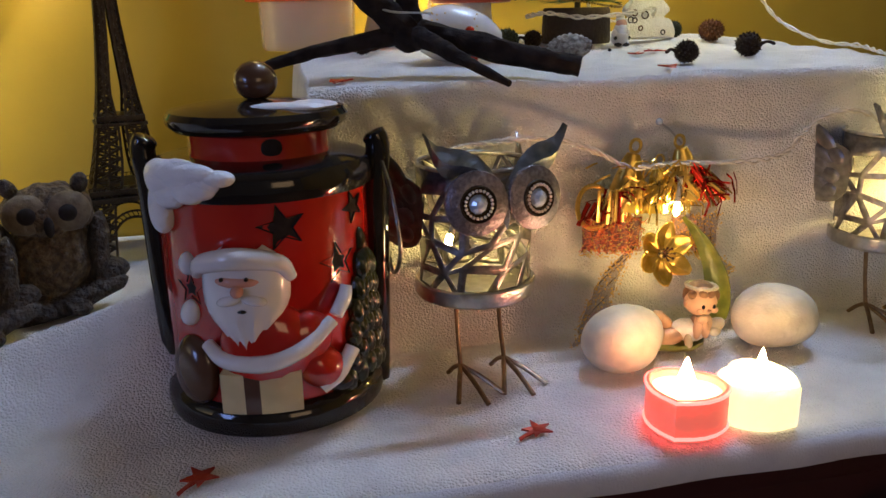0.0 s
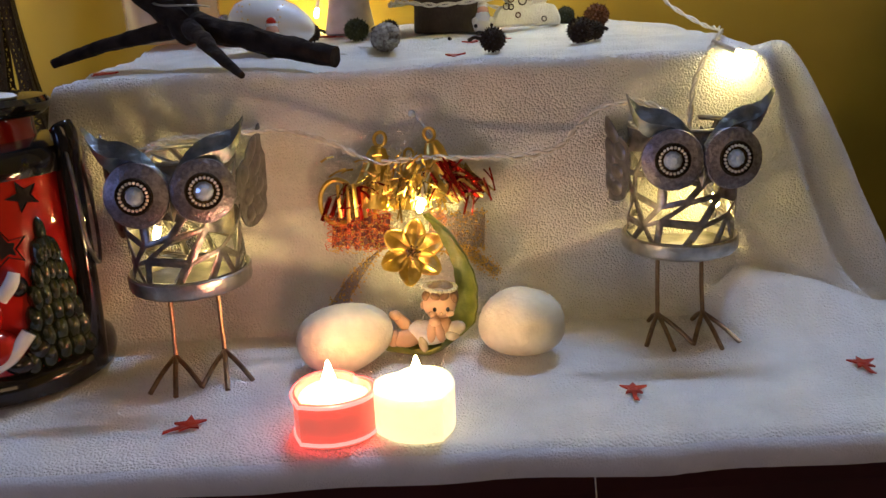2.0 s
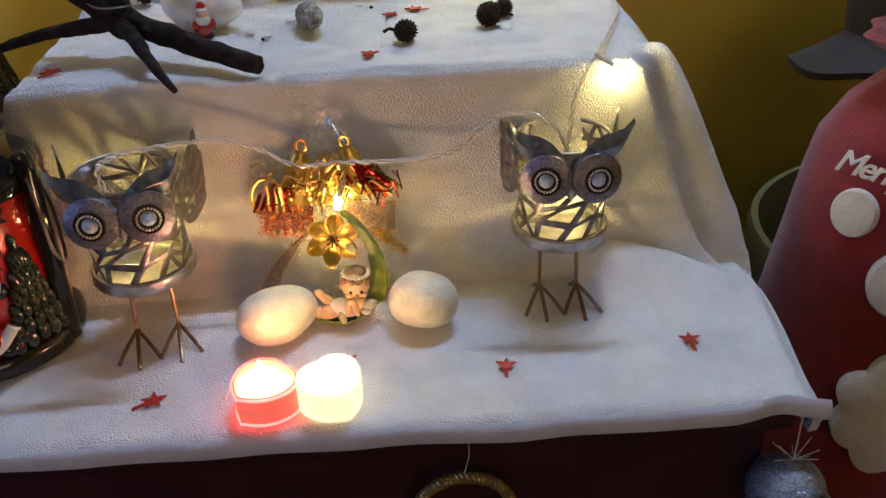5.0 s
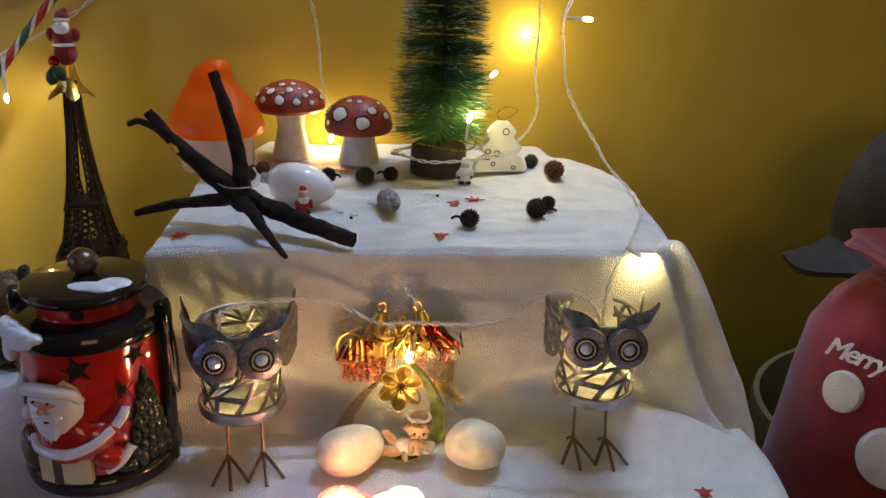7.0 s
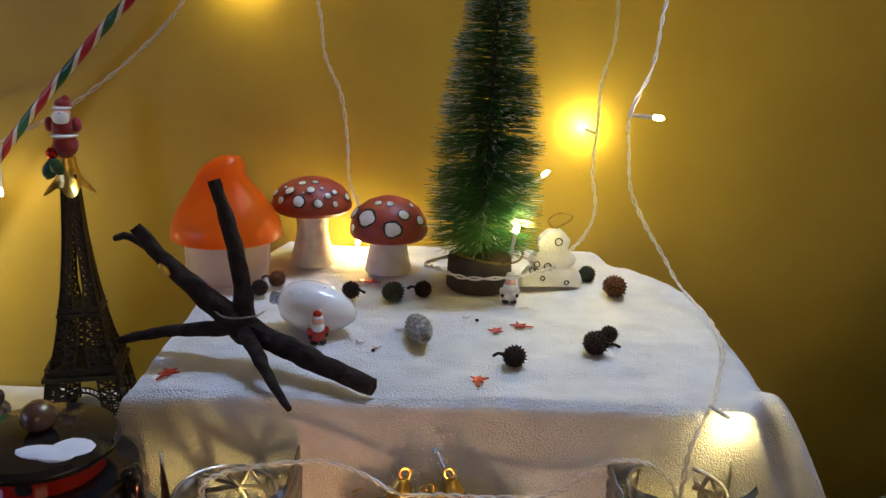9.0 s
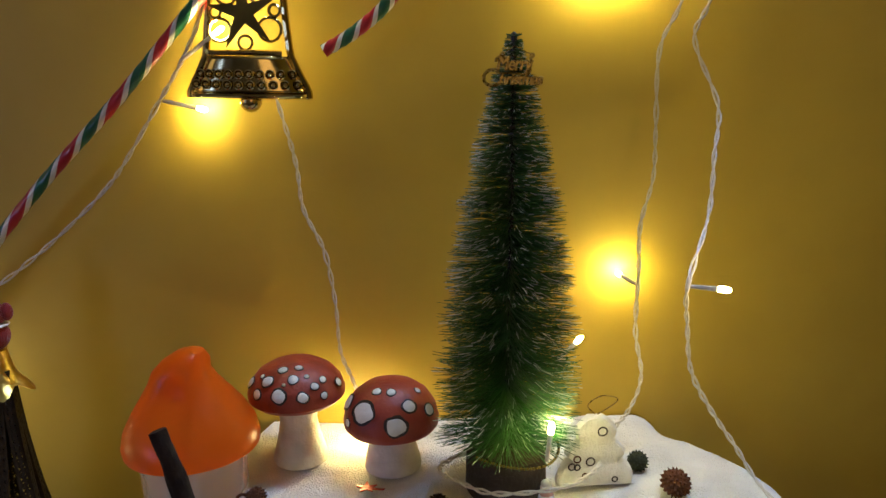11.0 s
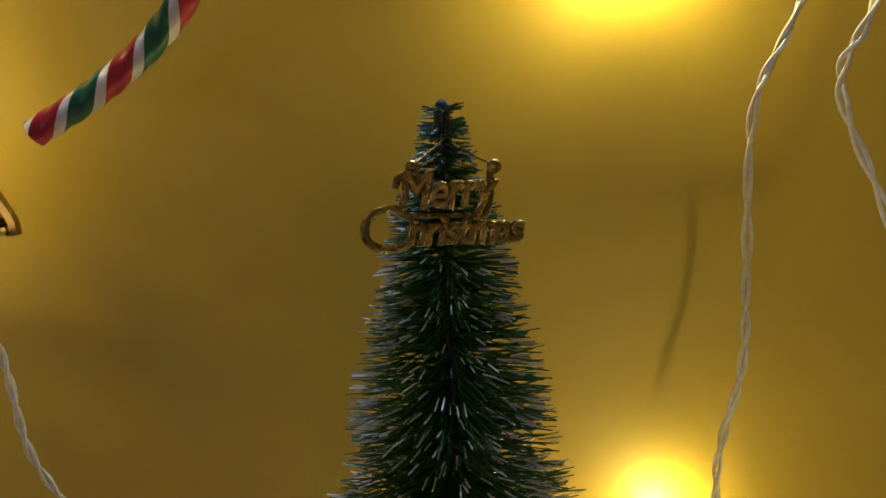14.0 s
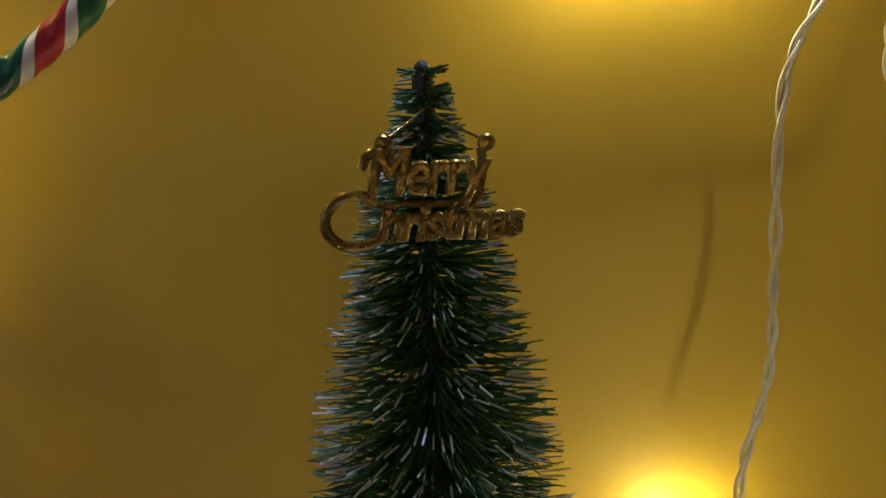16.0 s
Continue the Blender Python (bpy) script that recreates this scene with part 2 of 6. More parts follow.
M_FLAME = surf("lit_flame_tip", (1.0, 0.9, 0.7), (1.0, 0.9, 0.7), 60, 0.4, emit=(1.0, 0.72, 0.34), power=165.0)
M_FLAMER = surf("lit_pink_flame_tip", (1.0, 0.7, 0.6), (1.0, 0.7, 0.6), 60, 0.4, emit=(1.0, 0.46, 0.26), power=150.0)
# emission added to the red rim to throw red onto the cloth
M_RIMR = surf("glowing_rim_wax", (0.85, 0.08, 0.05), (0.80, 0.07, 0.04), 60, 0.35, emit=(1.0, 0.07, 0.06), power=7.0)
M_SHEER = surf("sheer_red_ribbon", (0.24, 0.010, 0.004), (0.55, 0.10, 0.02), 700, 0.35, metal=0.1, spread=(0.56, 0.66), alpha=0.48)


# ---------- builders ----------
def thing(name, label, category, x=0.0, y=0.0, z=0.0, rz=0.0, group="", rx=0.0, ry=0.0):
    ob = new(name)
    ob.matrix_basis = pose(x, y, z, rx, ry, rz)
    ob.empty_display_size = 0.01
    return tagged(ob, label, category, group)


def mesh_of(name, bm, mats, smooth=True, sharp=40):
    me = bpy.data.meshes.new(name)
    bm.normal_update()
    bm.to_mesh(me)
    bm.free()
    for m in mats if isinstance(mats, (list, tuple)) else [mats]:
        me.materials.append(m)
    if smooth:
        me.shade_smooth()
        me.set_sharp_from_angle(angle=radians(sharp))
    return me


def part(name, bm, mats, parent, label="", m=None, smooth=True):
    ob = new(name, mesh_of(name, bm, mats, smooth))
    ob.parent = parent
    if m is not None:
        ob.matrix_basis = m
    if label:
        ob["label"] = label
    return ob


def single(name, bm, mats, label, category, m=None, group="", kind="", smooth=True):
    ob = new(name, mesh_of(name, bm, mats, smooth))
    if m is not None:
        ob.matrix_basis = m
    return tagged(ob, label, category, group, kind)


def box(bm, x0, x1, y0, y1, z0, z1, bevel=0.0, mat=0):
    r = bmesh.ops.create_cube(bm, size=1, matrix=Matrix.Translation(((x0 + x1) / 2, (y0 + y1) / 2, (z0 + z1) / 2)) @ Matrix.Diagonal((x1 - x0, y1 - y0, z1 - z0, 1)))
    fs = {f for v in r["verts"] for f in v.link_faces}
    for f in fs:
        f.material_index = mat
    if bevel:
        es = list({e for v in r["verts"] for e in v.link_edges})
        bmesh.ops.bevel(bm, geom=es, offset=bevel, segments=2, affect="EDGES", profile=0.6)
    return bm


def boxed(*a, **k):
    return box(bmesh.new(), *a, **k)


def lathe(profile, seg=48, bm=None, mat=0, m=Matrix(), squash=(1, 1)):
    """Turns rows of (radius, height) round the z axis. A radius of 0 closes the end."""
    bm = bm or bmesh.new()
    rings = []
    for r, z in profile:
        if r <= 1e-6:
            rings.append([bm.verts.new(m @ Vector((0, 0, z)))])
        else:
            rings.append([bm.verts.new(m @ Vector((r * squash[0] * math.cos(2 * math.pi * i / seg), r * squash[1] * math.sin(2 * math.pi * i / seg), z))) for i in range(seg)])
    for a, b in zip(rings, rings[1:]):
        for i in range(seg):
            j = (i + 1) % seg
            if len(a) == 1 and len(b) == 1:
                continue
            vs = [a[0], b[j], b[i]] if len(a) == 1 else [a[i], a[j], b[0]] if len(b) == 1 else [a[i], a[j], b[j], b[i]]
            bm.faces.new(vs).material_index = mat
    return bm


def spline(pts, n):
    """n points along a smooth curve through pts."""
    p = [np.array(q, float) for q in pts]
    p = [2 * p[0] - p[1]] + p + [2 * p[-1] - p[-2]]
    out = []
    for k in range(n):
        s = k / (n - 1) * (len(p) - 3)
        i = min(int(s), len(p) - 4)
        t = s - i
        a, b, c, d = p[i:i + 4]
        out.append(0.5 * ((2 * b) + (c - a) * t + (2 * a - 5 * b + 4 * c - d) * t * t + (3 * b - a - 3 * c + d) * t ** 3))
    return out


def tube(pts, radii, seg=8, bm=None, mat=0, close=False, rough=0.0, caps=True):
    """A tube along pts; radii: one number or one a point."""
    bm = bm or bmesh.new()
    P = [Vector(q) for q in pts]
    n = len(P)
    if not isinstance(radii, (list, tuple, np.ndarray)):
        radii = [radii] * n
    rings = []
    ref = None
    for i in range(n):
        d = (P[(i + 1) % n] - P[i - 1]) if close else P[min(i + 1, n - 1)] - P[max(i - 1, 0)]
        d.normalize()
        if ref is None:
            ref = d.orthogonal().normalized()
        ref = (ref - d * ref.dot(d))
        ref = ref.normalized() if ref.length > 1e-6 else d.orthogonal().normalized()
        side = d.cross(ref)
        ring = []
        for k in range(seg):
            a = 2 * math.pi * k / seg
            r = float(radii[i])
            if rough:
                r *= 1 + rough * noise.noise(P[i] * 90 + Vector((math.cos(a), math.sin(a), 0)) * 1.4)
            ring.append(bm.verts.new(P[i] + (ref * math.cos(a) + side * math.sin(a)) * r))
        rings.append(ring)
    for i in range(n if close else n - 1):
        a, b = rings[i], rings[(i + 1) % n]
        for k in range(seg):
            j = (k + 1) % seg
            bm.faces.new([a[k], a[j], b[j], b[k]]).material_index = mat
    if caps and not close:
        bm.faces.new(rings[0][::-1]).material_index = mat
        bm.faces.new(rings[-1]).material_index = mat
    return bm


def blob(bm, c, r, mat=0, sub=3, rough=0.0, freq=20.0, rot=None, seed=0.0):
    """An uneven ellipsoid at c with half-axes r."""
    m = Matrix.Translation(c) @ (rot.to_4x4() if rot else Matrix())
    made = bmesh.ops.create_icosphere(bm, subdivisions=sub, radius=1.0)
    for v in made["verts"]:
        q = Vector((v.co.x * r[0], v.co.y * r[1], v.co.z * r[2]))
        if rough:
            q *= 1 + rough * noise.noise(q * freq + Vector((seed, seed * 0.7, 0)))
        v.co = m @ q
    for f in {f for v in made["verts"] for f in v.link_faces}:
        f.material_index = mat
    return bm


def turn(rx=0, ry=0, rz=0):
    return Euler((radians(rx), radians(ry), radians(rz))).to_matrix()


def prism(bm, outline, z0, z1, mat=0, m=Matrix()):
    """A flat piece with a closed outline of (x, y), between two heights."""
    lo = [bm.verts.new(m @ Vector((x, y, z0))) for x, y in outline]
    hi = [bm.verts.new(m @ Vector((x, y, z1))) for x, y in outline]
    n = len(lo)
    fs = [bm.faces.new(lo[::-1]), bm.faces.new(hi)] + [bm.faces.new([lo[i], lo[(i + 1) % n], hi[(i + 1) % n], hi[i]]) for i in range(n)]
    for f in fs:
        f.material_index = mat
    return bm


def star_outline(r, inner=0.42, n=5, a0=90):
    return [((r if k % 2 == 0 else r * inner) * math.cos(radians(a0 + k * 180 / n)), (r if k % 2 == 0 else r * inner) * math.sin(radians(a0 + k * 180 / n))) for k in range(2 * n)]


def smooth01(t):
    t = min(1.0, max(0.0, t))
    return t * t * (3 - 2 * t)


# ---------- room ----------
def structure(name, bm, mat, label):
    return single(name, bm, mat, label, "structure", kind="structure", smooth=False)


XL, XR, YB, YF, Z0, Z1 = -1.5, 2.1, 0.80, -2.2, -0.78, 1.75
wn_ = bmesh.new()
box(wn_, XL - 0.1, XR + 0.1, YB, YB + 0.1, Z0, Z1)
structure("wall_north", wn_, M_WALL, "mustard yellow painted wall behind the display")
w = bmesh.new()
for a in ((XL - 0.1, XL, YF, YB, Z0, 0.25), (XL - 0.1, XL, YF, YB, 1.0, Z1), (XL - 0.1, XL, YF, -0.12, 0.25, 1.0), (XL - 0.1, XL, 0.44, YB, 0.25, 1.0)):
    box(w, *a)
structure("wall_west", w, M_ROOM, "plain painted side wall with a window opening")
structure("wall_east", boxed(XR, XR + 0.1, YF, YB, Z0, Z1), M_WALL, "mustard yellow painted side wall")
w = bmesh.new()
for a in ((XL - 0.1, XR + 0.1, YF - 0.1, YF, Z0, 0.25), (XL - 0.1, XR + 0.1, YF - 0.1, YF, 1.25, Z1), (XL - 0.1, 0.35, YF - 0.1, YF, 0.25, 1.25), (1.45, XR + 0.1, YF - 0.1, YF, 0.25, 1.25)):
    box(w, *a)
structure("wall_south", w, M_ROOM, "plain painted wall with a window opening")
structure("floor", boxed(XL, XR, YF, YB, Z0 - 0.1, Z0), M_FLOORM, "dark room floor")
structure("ceiling", boxed(XL - 0.1, XR + 0.1, YF - 0.1, YB + 0.1, Z1, Z1 + 0.1), M_ROOM, "plain painted ceiling")

t = thing("tube_light", "cool white tube light on the wall above the display", "tube light", 0.62, 0.783, 1.52)
part("housing", boxed(-0.32, 0.32, -0.016, 0.015, 0.016, 0.050, bevel=0.004), M_CANEW, t)
part("tube", tube([(-0.30, 0, 0), (0, 0, 0), (0.30, 0, 0)], 0.013, 16), M_TUBE, t, "glowing cool white tube")
for ex in (-0.308, 0.308):
    part("end_socket", boxed(ex - 0.0075, ex + 0.0075, -0.015, 0.014, -0.016, 0.0155, bevel=0.002), M_CANEW, t)

# ---------- table ----------
tb = thing("side_table", "dark maroon lacquered side table under the white towel", "table", 0, 0, Z0)
part("tabletop", boxed(-0.75, 0.578, 0.303, 0.795, 0.745, 0.775, bevel=0.004), M_MAROON, tb)
part("front_panel", boxed(-0.73, 0.562, 0.308, 0.325, 0.12, 0.744), M_MAROON, tb)
part("side_panel", boxed(0.542, 0.562, 0.326, 0.79, 0.12, 0.744), M_MAROON, tb)
part("side_panel", boxed(-0.73, -0.71, 0.326, 0.79, 0.12, 0.744), M_MAROON, tb)
for lx in (-0.70, 0.52):
    for ly in (0.34, 0.76):
        part("leg", lathe([(0, 0), (0.018, 0), (0.022, 0.06), (0.024, 0.119), (0, 0.119)], 12), M_MAROON, tb, m=pose(lx, ly, 0))


# ---------- the white towel over the table and the raised step ----------
def upper(y):
    return 0.1665 + 0.06 * (y - 0.5)


def cloth_z(x, y):
    crest = float(np.interp(x, [0.45, 0.484, 0.53, 0.60], [0.449, 0.449, 0.441, 0.420]))
    fl = smooth01((x - 0.455) / 0.03)
    yf = 0.446 + (crest + 0.002 - 0.446) * fl - 0.012 * smooth01((0.10 - x) / 0.05)
    ry = smooth01((y - yf) / (0.466 + 0.004 * fl - yf))
    xl = 0.050 + 0.42 * max(0.0, y - 0.68)
    wl = 0.022 + 0.020 * smooth01((0.52 - y) / 0.08)
    rl = smooth01((x - (xl + 0.012 - wl)) / wl)
    xr = 0.502 - 0.070 * smooth01((y - 0.69) / 0.11)
    rr = 1 - smooth01((x - xr) / 0.112) ** 1.15
    z = upper(min(y, 0.8)) * ry * rl * rr
    low = 1 - ry * rl * rr
    # soft folds of the lower and the raised cloth
    z += low * (0.0018 * noise.noise(Vector((x * 9, y * 14, 0.3))) + 0.0010 * noise.noise(Vector((x * 30, y * 34, 2.0))) + 0.0004 * noise.noise(Vector((x * 140, y * 140, 4.0))))
    z += (1 - low) * (0.0036 * noise.noise(Vector((x * 9, y * 24, 5.0))) + 0.0018 * noise.noise(Vector((x * 30, y * 70, 1.0))) + 0.0005 * noise.noise(Vector((x * 130, y * 160, 3.0))))
    # folds in the step's front
    mid = 4 * ry * (1 - ry)
    z += mid * 0.016 * noise.noise(Vector((x * 12, 1.0, y * 24))) * (1 - fl)
    # woven border along the step's edge
    if 0.458 < y < 0.480:
        z += (1 - low) * 0.0011 * math.sin((y - 0.458) * 2 * math.pi / 0.0055) * smooth01((y - 0.458) / 0.004) * smooth01((0.480 - y) / 0.004)
    # the drape at the right-hand corner: a valley running down from the corner, a ridge beyond it
    if x > 0.48 and y > 0.40:
        ax, ay, bx, by = 0.500, 0.478, 0.600, 0.445
        q = ((x - ax) * (bx - ax) + (y - ay) * (by - ay)) / ((bx - ax) ** 2 + (by - ay) ** 2)
        d = ((x - ax) * (by - ay) - (y - ay) * (bx - ax)) / math.hypot(bx - ax, by - ay)
        env = smooth01((q + 0.05) / 0.25) * smooth01((1.1 - q) / 0.3) * smooth01((y - 0.415) / 0.02)
        z -= 0.058 * env * math.exp(-(d / 0.0080) ** 2)
        z += 0.014 * env * math.exp(-((d + 0.020) / 0.012) ** 2)
        z = max(z, 0.0)
    # a roll of loose cloth pushed up against the step
    hump = float(np.interp(x, [0.452, 0.484, 0.53, 0.565, 0.60], [0.0, 0.033, 0.023, 0.010, 0.0]))
    wd = 0.030 if y < crest else 0.006
    z = max(z, z * 0.3 + hump * math.exp(-((y - crest) / wd) ** 2))
    # flared end of the towel on the left, running out from the step's corner
    t = min(1.0, max(0.0, (0.03 - x) / 0.18))
    if x < 0.05:
        yr = 0.448 - 0.022 * t + 0.006 * math.sin(x * 40)
        hgt = (0.062 * (1 - t) ** 1.2 + 0.026) * smooth01((x + 0.30) / 0.12)
        wd = 0.024 if y < yr else 0.014
        z = max(z, hgt * math.exp(-((y - yr) / wd) ** 2) * smooth01((0.05 - x) / 0.02))
    return z


XS = np.unique(np.concatenate([np.linspace(-0.62, -0.2, 70), np.linspace(-0.2, 0.03, 90), np.linspace(0.03, 0.075, 36), np.linspace(0.075, 0.45, 230), np.linspace(0.45, 0.60, 120)]))
YS = np.unique(np.concatenate([np.linspace(0.300, 0.385, 56), np.linspace(0.385, 0.480, 100), np.linspace(0.480, 0.797, 160)]))


def right_edge(y):
    return 0.590 + 0.014 * smooth01((y - 0.29) / 0.13)


bm = bmesh.new()
grid = []
for x in XS:
    col = []
    for k, ydrop in enumerate([(-0.001, -0.0175), (-0.0065, -0.0170), (-0.0085, -0.012), (-0.008, -0.006), (-0.005, -0.0018)] + [None] * len(YS)):
        y = YS[0] if k < 5 else float(YS[k - 5])
        xe = right_edge(y)
        xx = x if x < 0.45 else 0.45 + (x - 0.45) * (xe - 0.45) / 0.15
        z = cloth_z(float(x), y)
        over = smooth01((x - 0.585) / 0.015)
        wav = 0.0020 * noise.noise(Vector((x * 14, 3.0, 0))) + 0.004 * math.exp(-((x - 0.57) / 0.02) ** 2)
        if k < 5:
            col.append(bm.verts.new((xx, y + ydrop[0] + wav, z + ydrop[1] - 0.003 * (x - 0.1) + wav)))
        else:
            z -= 0.012 * over
            col.append(bm.verts.new((xx, y + wav * (1 - smooth01((y - 0.29) / 0.03)), z)))
    grid.append(col)
# right-hand hem
for dx, dz in ((0.003, -0.010), (0.002, -0.022), (-0.004, -0.023)):
    grid.append([bm.verts.new(v.co + Vector((dx, 0, dz if k > 4 else -0.001))) for k, v in enumerate(grid[len(XS) - 1])])
for a, b in zip(grid, grid[1:]):
    for j in range(len(a) - 1):
        f = bm.faces.new([a[j], b[j], b[j + 1], a[j + 1]])
        f.material_index = 1 if j < 4 else 0
single("white_towel", bm, [M_TERRY, M_HEM], "white terry towel draped over the table and a raised step", "towel")


# ---------- ceramic lantern ----------
def lantern():
    t = thing("lantern", "glossy red and black ceramic lantern with a raised Santa", "lantern", 0.0305, 0.4105, 0.0)
    t.matrix_basis = t.matrix_basis @ Matrix.Diagonal((1.045, 1.045, 1.0, 1.0))
    part("base", lathe([(0, 0.0015), (0.052, 0.0008), (0.0565, 0.004), (0.0580, 0.010), (0.0570, 0.016), (0.0538, 0.019), (0.0520, 0.0195)], 64), M_BLACKG, t)
    part("body", lathe([(0.0520, 0.0195), (0.0525, 0.04), (0.0528, 0.075), (0.0525, 0.1235)], 64), M_REDG, t)
    part("shoulder", lathe([(0.0525, 0.1235), (0.0555, 0.1243), (0.0566, 0.128), (0.0562, 0.1345), (0.0540, 0.1380), (0.047, 0.1400), (0.0355, 0.1408)], 64), M_BLACKG, t)
    part("neck", lathe([(0.0355, 0.1408), (0.0350, 0.146), (0.0352, 0.1525)], 64), M_REDG, t)
    lid = part("lid", lathe([(0.035, 0.1520), (0.041, 0.1532), (0.0445, 0.1565), (0.0450, 0.1600), (0.0430, 0.1630), (0.034, 0.1648), (0.015, 0.1668), (0.0, 0.1675)], 64), M_BLACKG, t)
    k = bmesh.new()
    blob(k, (0, 0, 0.1765), (0.0108, 0.0108, 0.0102), sub=3, rough=0.03, freq=80)
    part("knob", k, M_BROWNG, lid, "dark brown round knob")
    s = bmesh.new()
    for cx, cy, rx, ry, rz in ((0.010, -0.022, 0.016, 0.0085, 0.0026), (0.026, -0.015, 0.013, 0.0105, 0.0026), (0.020, -0.024, 0.012, 0.008, 0.0024)):
        blob(s, (cx, cy, 0.1655 - 0.0008), (rx, ry, rz), sub=2, rough=0.1, freq=200)
    part("snow_patch", s, M_SNOWG, lid, "white painted snow")

    def on(phi, z, lift=0.0, r=0.0528):
        a = radians(phi)
        return Vector(((r + lift) * math.sin(a), -(r + lift) * math.cos(a), z))

    def lump(b, phi, z, w, h, d, mat, roll=0.0, sub=3, lift=0.0):
        blob(b, on(phi, z, lift), (w, d, h), mat, sub=sub, rot=turn(0, 0, phi) @ turn(0, roll, 0), rough=0.05, freq=120)

    def wrap(b, rows, mat):
        """A rounded cord on the body through rows of (angle, height, lift, radius)."""
        p = spline([tuple(on(a, z, l)) for a, z, l, r in rows], 6 * len(rows))
        rr = np.interp(np.linspace(0, 1, len(p)), np.linspace(0, 1, len(rows)), [r for *_, r in rows])
        tube(p, list(rr), 10, b, mat)

    # snow on the shoulder, running down the side
    s = bmesh.new()
    lump(s, -42, 0.137, 0.015, 0.008, 0.006, 0, lift=0.001)
    lump(s, -56, 0.134, 0.012, 0.010, 0.006, 0, lift=0.002)
    lump(s, -27, 0.134, 0.008, 0.006, 0.005, 0, lift=0.002)
    lump(s, -62, 0.119, 0.005, 0.012, 0.004, 0, lift=0.003)
    for a, z, w_, h_ in ((-34, 0.1385, 0.014, 0.005), (-48, 0.1385, 0.014, 0.006), (-20, 0.1365, 0.008, 0.004), (-36, 0.1295, 0.009, 0.006), (-50, 0.127, 0.010, 0.007), (-58, 0.1165, 0.006, 0.010), (-30, 0.131, 0.009, 0.005)):
        lump(s, a, z, w_, h_, 0.0055, 0, lift=0.0022)
    part("snow_patch", s, M_SNOWG, t, "white painted snow running down")
    # Santa relief: one mesh
    b = bmesh.new()
    R, W, S, K = 0, 1, 2, 3
    lump(b, -4, 0.052, 0.022, 0.024, 0.010, R)
    lump(b, 15, 0.054, 0.015, 0.014, 0.009, R, roll=-35)
    lump(b, 24, 0.036, 0.014, 0.011, 0.010, R, roll=35)
    # head: a domed shield with a pointed, furrowed beard
    rows = []
    zs_ = [0.0445, 0.0475, 0.052, 0.057, 0.062, 0.067, 0.072, 0.077, 0.082, 0.087, 0.092, 0.097, 0.101, 0.104]
    for z in zs_:
        hw_ = float(np.interp(z, [0.0445, 0.052, 0.060, 0.068, 0.076, 0.084, 0.092, 0.098, 0.104], [0.0008, 0.0052, 0.0108, 0.0165, 0.0200, 0.0207, 0.0200, 0.0175, 0.0090]))
        row = []
        for k in range(17):
            u = -1 + k / 8
            d = 0.0115 * math.sqrt(max(0.0, 1 - u * u)) * (0.72 + 0.28 * smooth01((z - 0.044) / 0.03)) + 0.0006 * math.cos(u * 17 + z * 120) * smooth01((0.080 - z) / 0.01)
            row.append(b.verts.new(on(-12 + math.degrees(u * hw_ / 0.053), z, d)))
        rows.append(row)
    for r0, r1 in zip(rows, rows[1:]):
        for k in range(16):
            b.faces.new([r0[k], r0[k + 1], r1[k + 1], r1[k]]).material_index = W
    lump(b, -13, 0.0890, 0.0150, 0.0055, 0.0130, S)
    wrap(b, [(-36, 0.090, 0.003, 0.003), (-28, 0.0970, 0.008, 0.0050), (-12, 0.1005, 0.0105, 0.0056), (4, 0.0965, 0.007, 0.0045), (10, 0.088, 0.004, 0.003)], W)
    lump(b, -17, 0.0800, 0.0062, 0.0026, 0.004, W, roll=-14, lift=0.0105)
    lump(b, -7, 0.0800, 0.0062, 0.0026, 0.004, W, roll=14, lift=0.0105)
    lump(b, -13, 0.0850, 0.0030, 0.0030, 0.0040, S, lift=0.0125)
    for a in (-19, -9):
        lump(b, a, 0.0908, 0.0010, 0.0011, 0.0015, K, sub=2, lift=0.0120)
    lump(b, -12, 0.0745, 0.0022, 0.0010, 0.0012, K, sub=2, lift=0.0112)
    wrap(b, [(-34, 0.053, 0.003, 0.0032), (-22, 0.048, 0.008, 0.0042), (-4, 0.047, 0.010, 0.0045), (12, 0.052, 0.009, 0.0040), (28, 0.062, 0.006, 0.0034)], W)
    wrap(b, [(30, 0.064, 0.006, 0.0035), (36, 0.071, 0.005, 0.0038), (39, 0.077, 0.004, 0.0030)], W)
    lump(b, 40, 0.068, 0.0050, 0.0060, 0.005, K)
    lump(b, -44, 0.093, 0.0045, 0.0060, 0.005, W)
    lump(b, -46, 0.067, 0.0055, 0.0075, 0.005, W, roll=25)
    wrap(b, [(21, 0.026, 0.005, 0.003), (30, 0.032, 0.006, 0.0036), (40, 0.043, 0.005, 0.0040)], W)
    lump(b, 34, 0.026, 0.0085, 0.0065, 0.008, K)
    lump(b, 44, 0.032, 0.0070, 0.0075, 0.007, K)
    part("santa_relief", b, [M_REDG, M_WHITEG, M_SKIN, M_BLACKG], t, "glazed red and white Santa in relief")
    # present and sack
    b = bmesh.new()
    for a0, a1, mt in ((-26, -15, 0), (-15, -8, 1), (-8, 8, 0), (8, 12, 0)):
        vs = []
        for z, l in ((0.019, 0.002), (0.019, 0.008), (0.040, 0.008), (0.042, 0.002)):
            vs.append([b.verts.new(on(a0 + (a1 - a0) * k / 3, z, l if a1 < 12 or k < 3 else 0.002)) for k in range(4)])
        for r0, r1 in zip(vs, vs[1:]):
            for k in range(3):
                b.faces.new([r0[k], r0[k + 1], r1[k + 1], r1[k]]).material_index = mt
    part("present_relief", b, [M_CREAM, M_BROWNG], t, "cream present with a brown band")
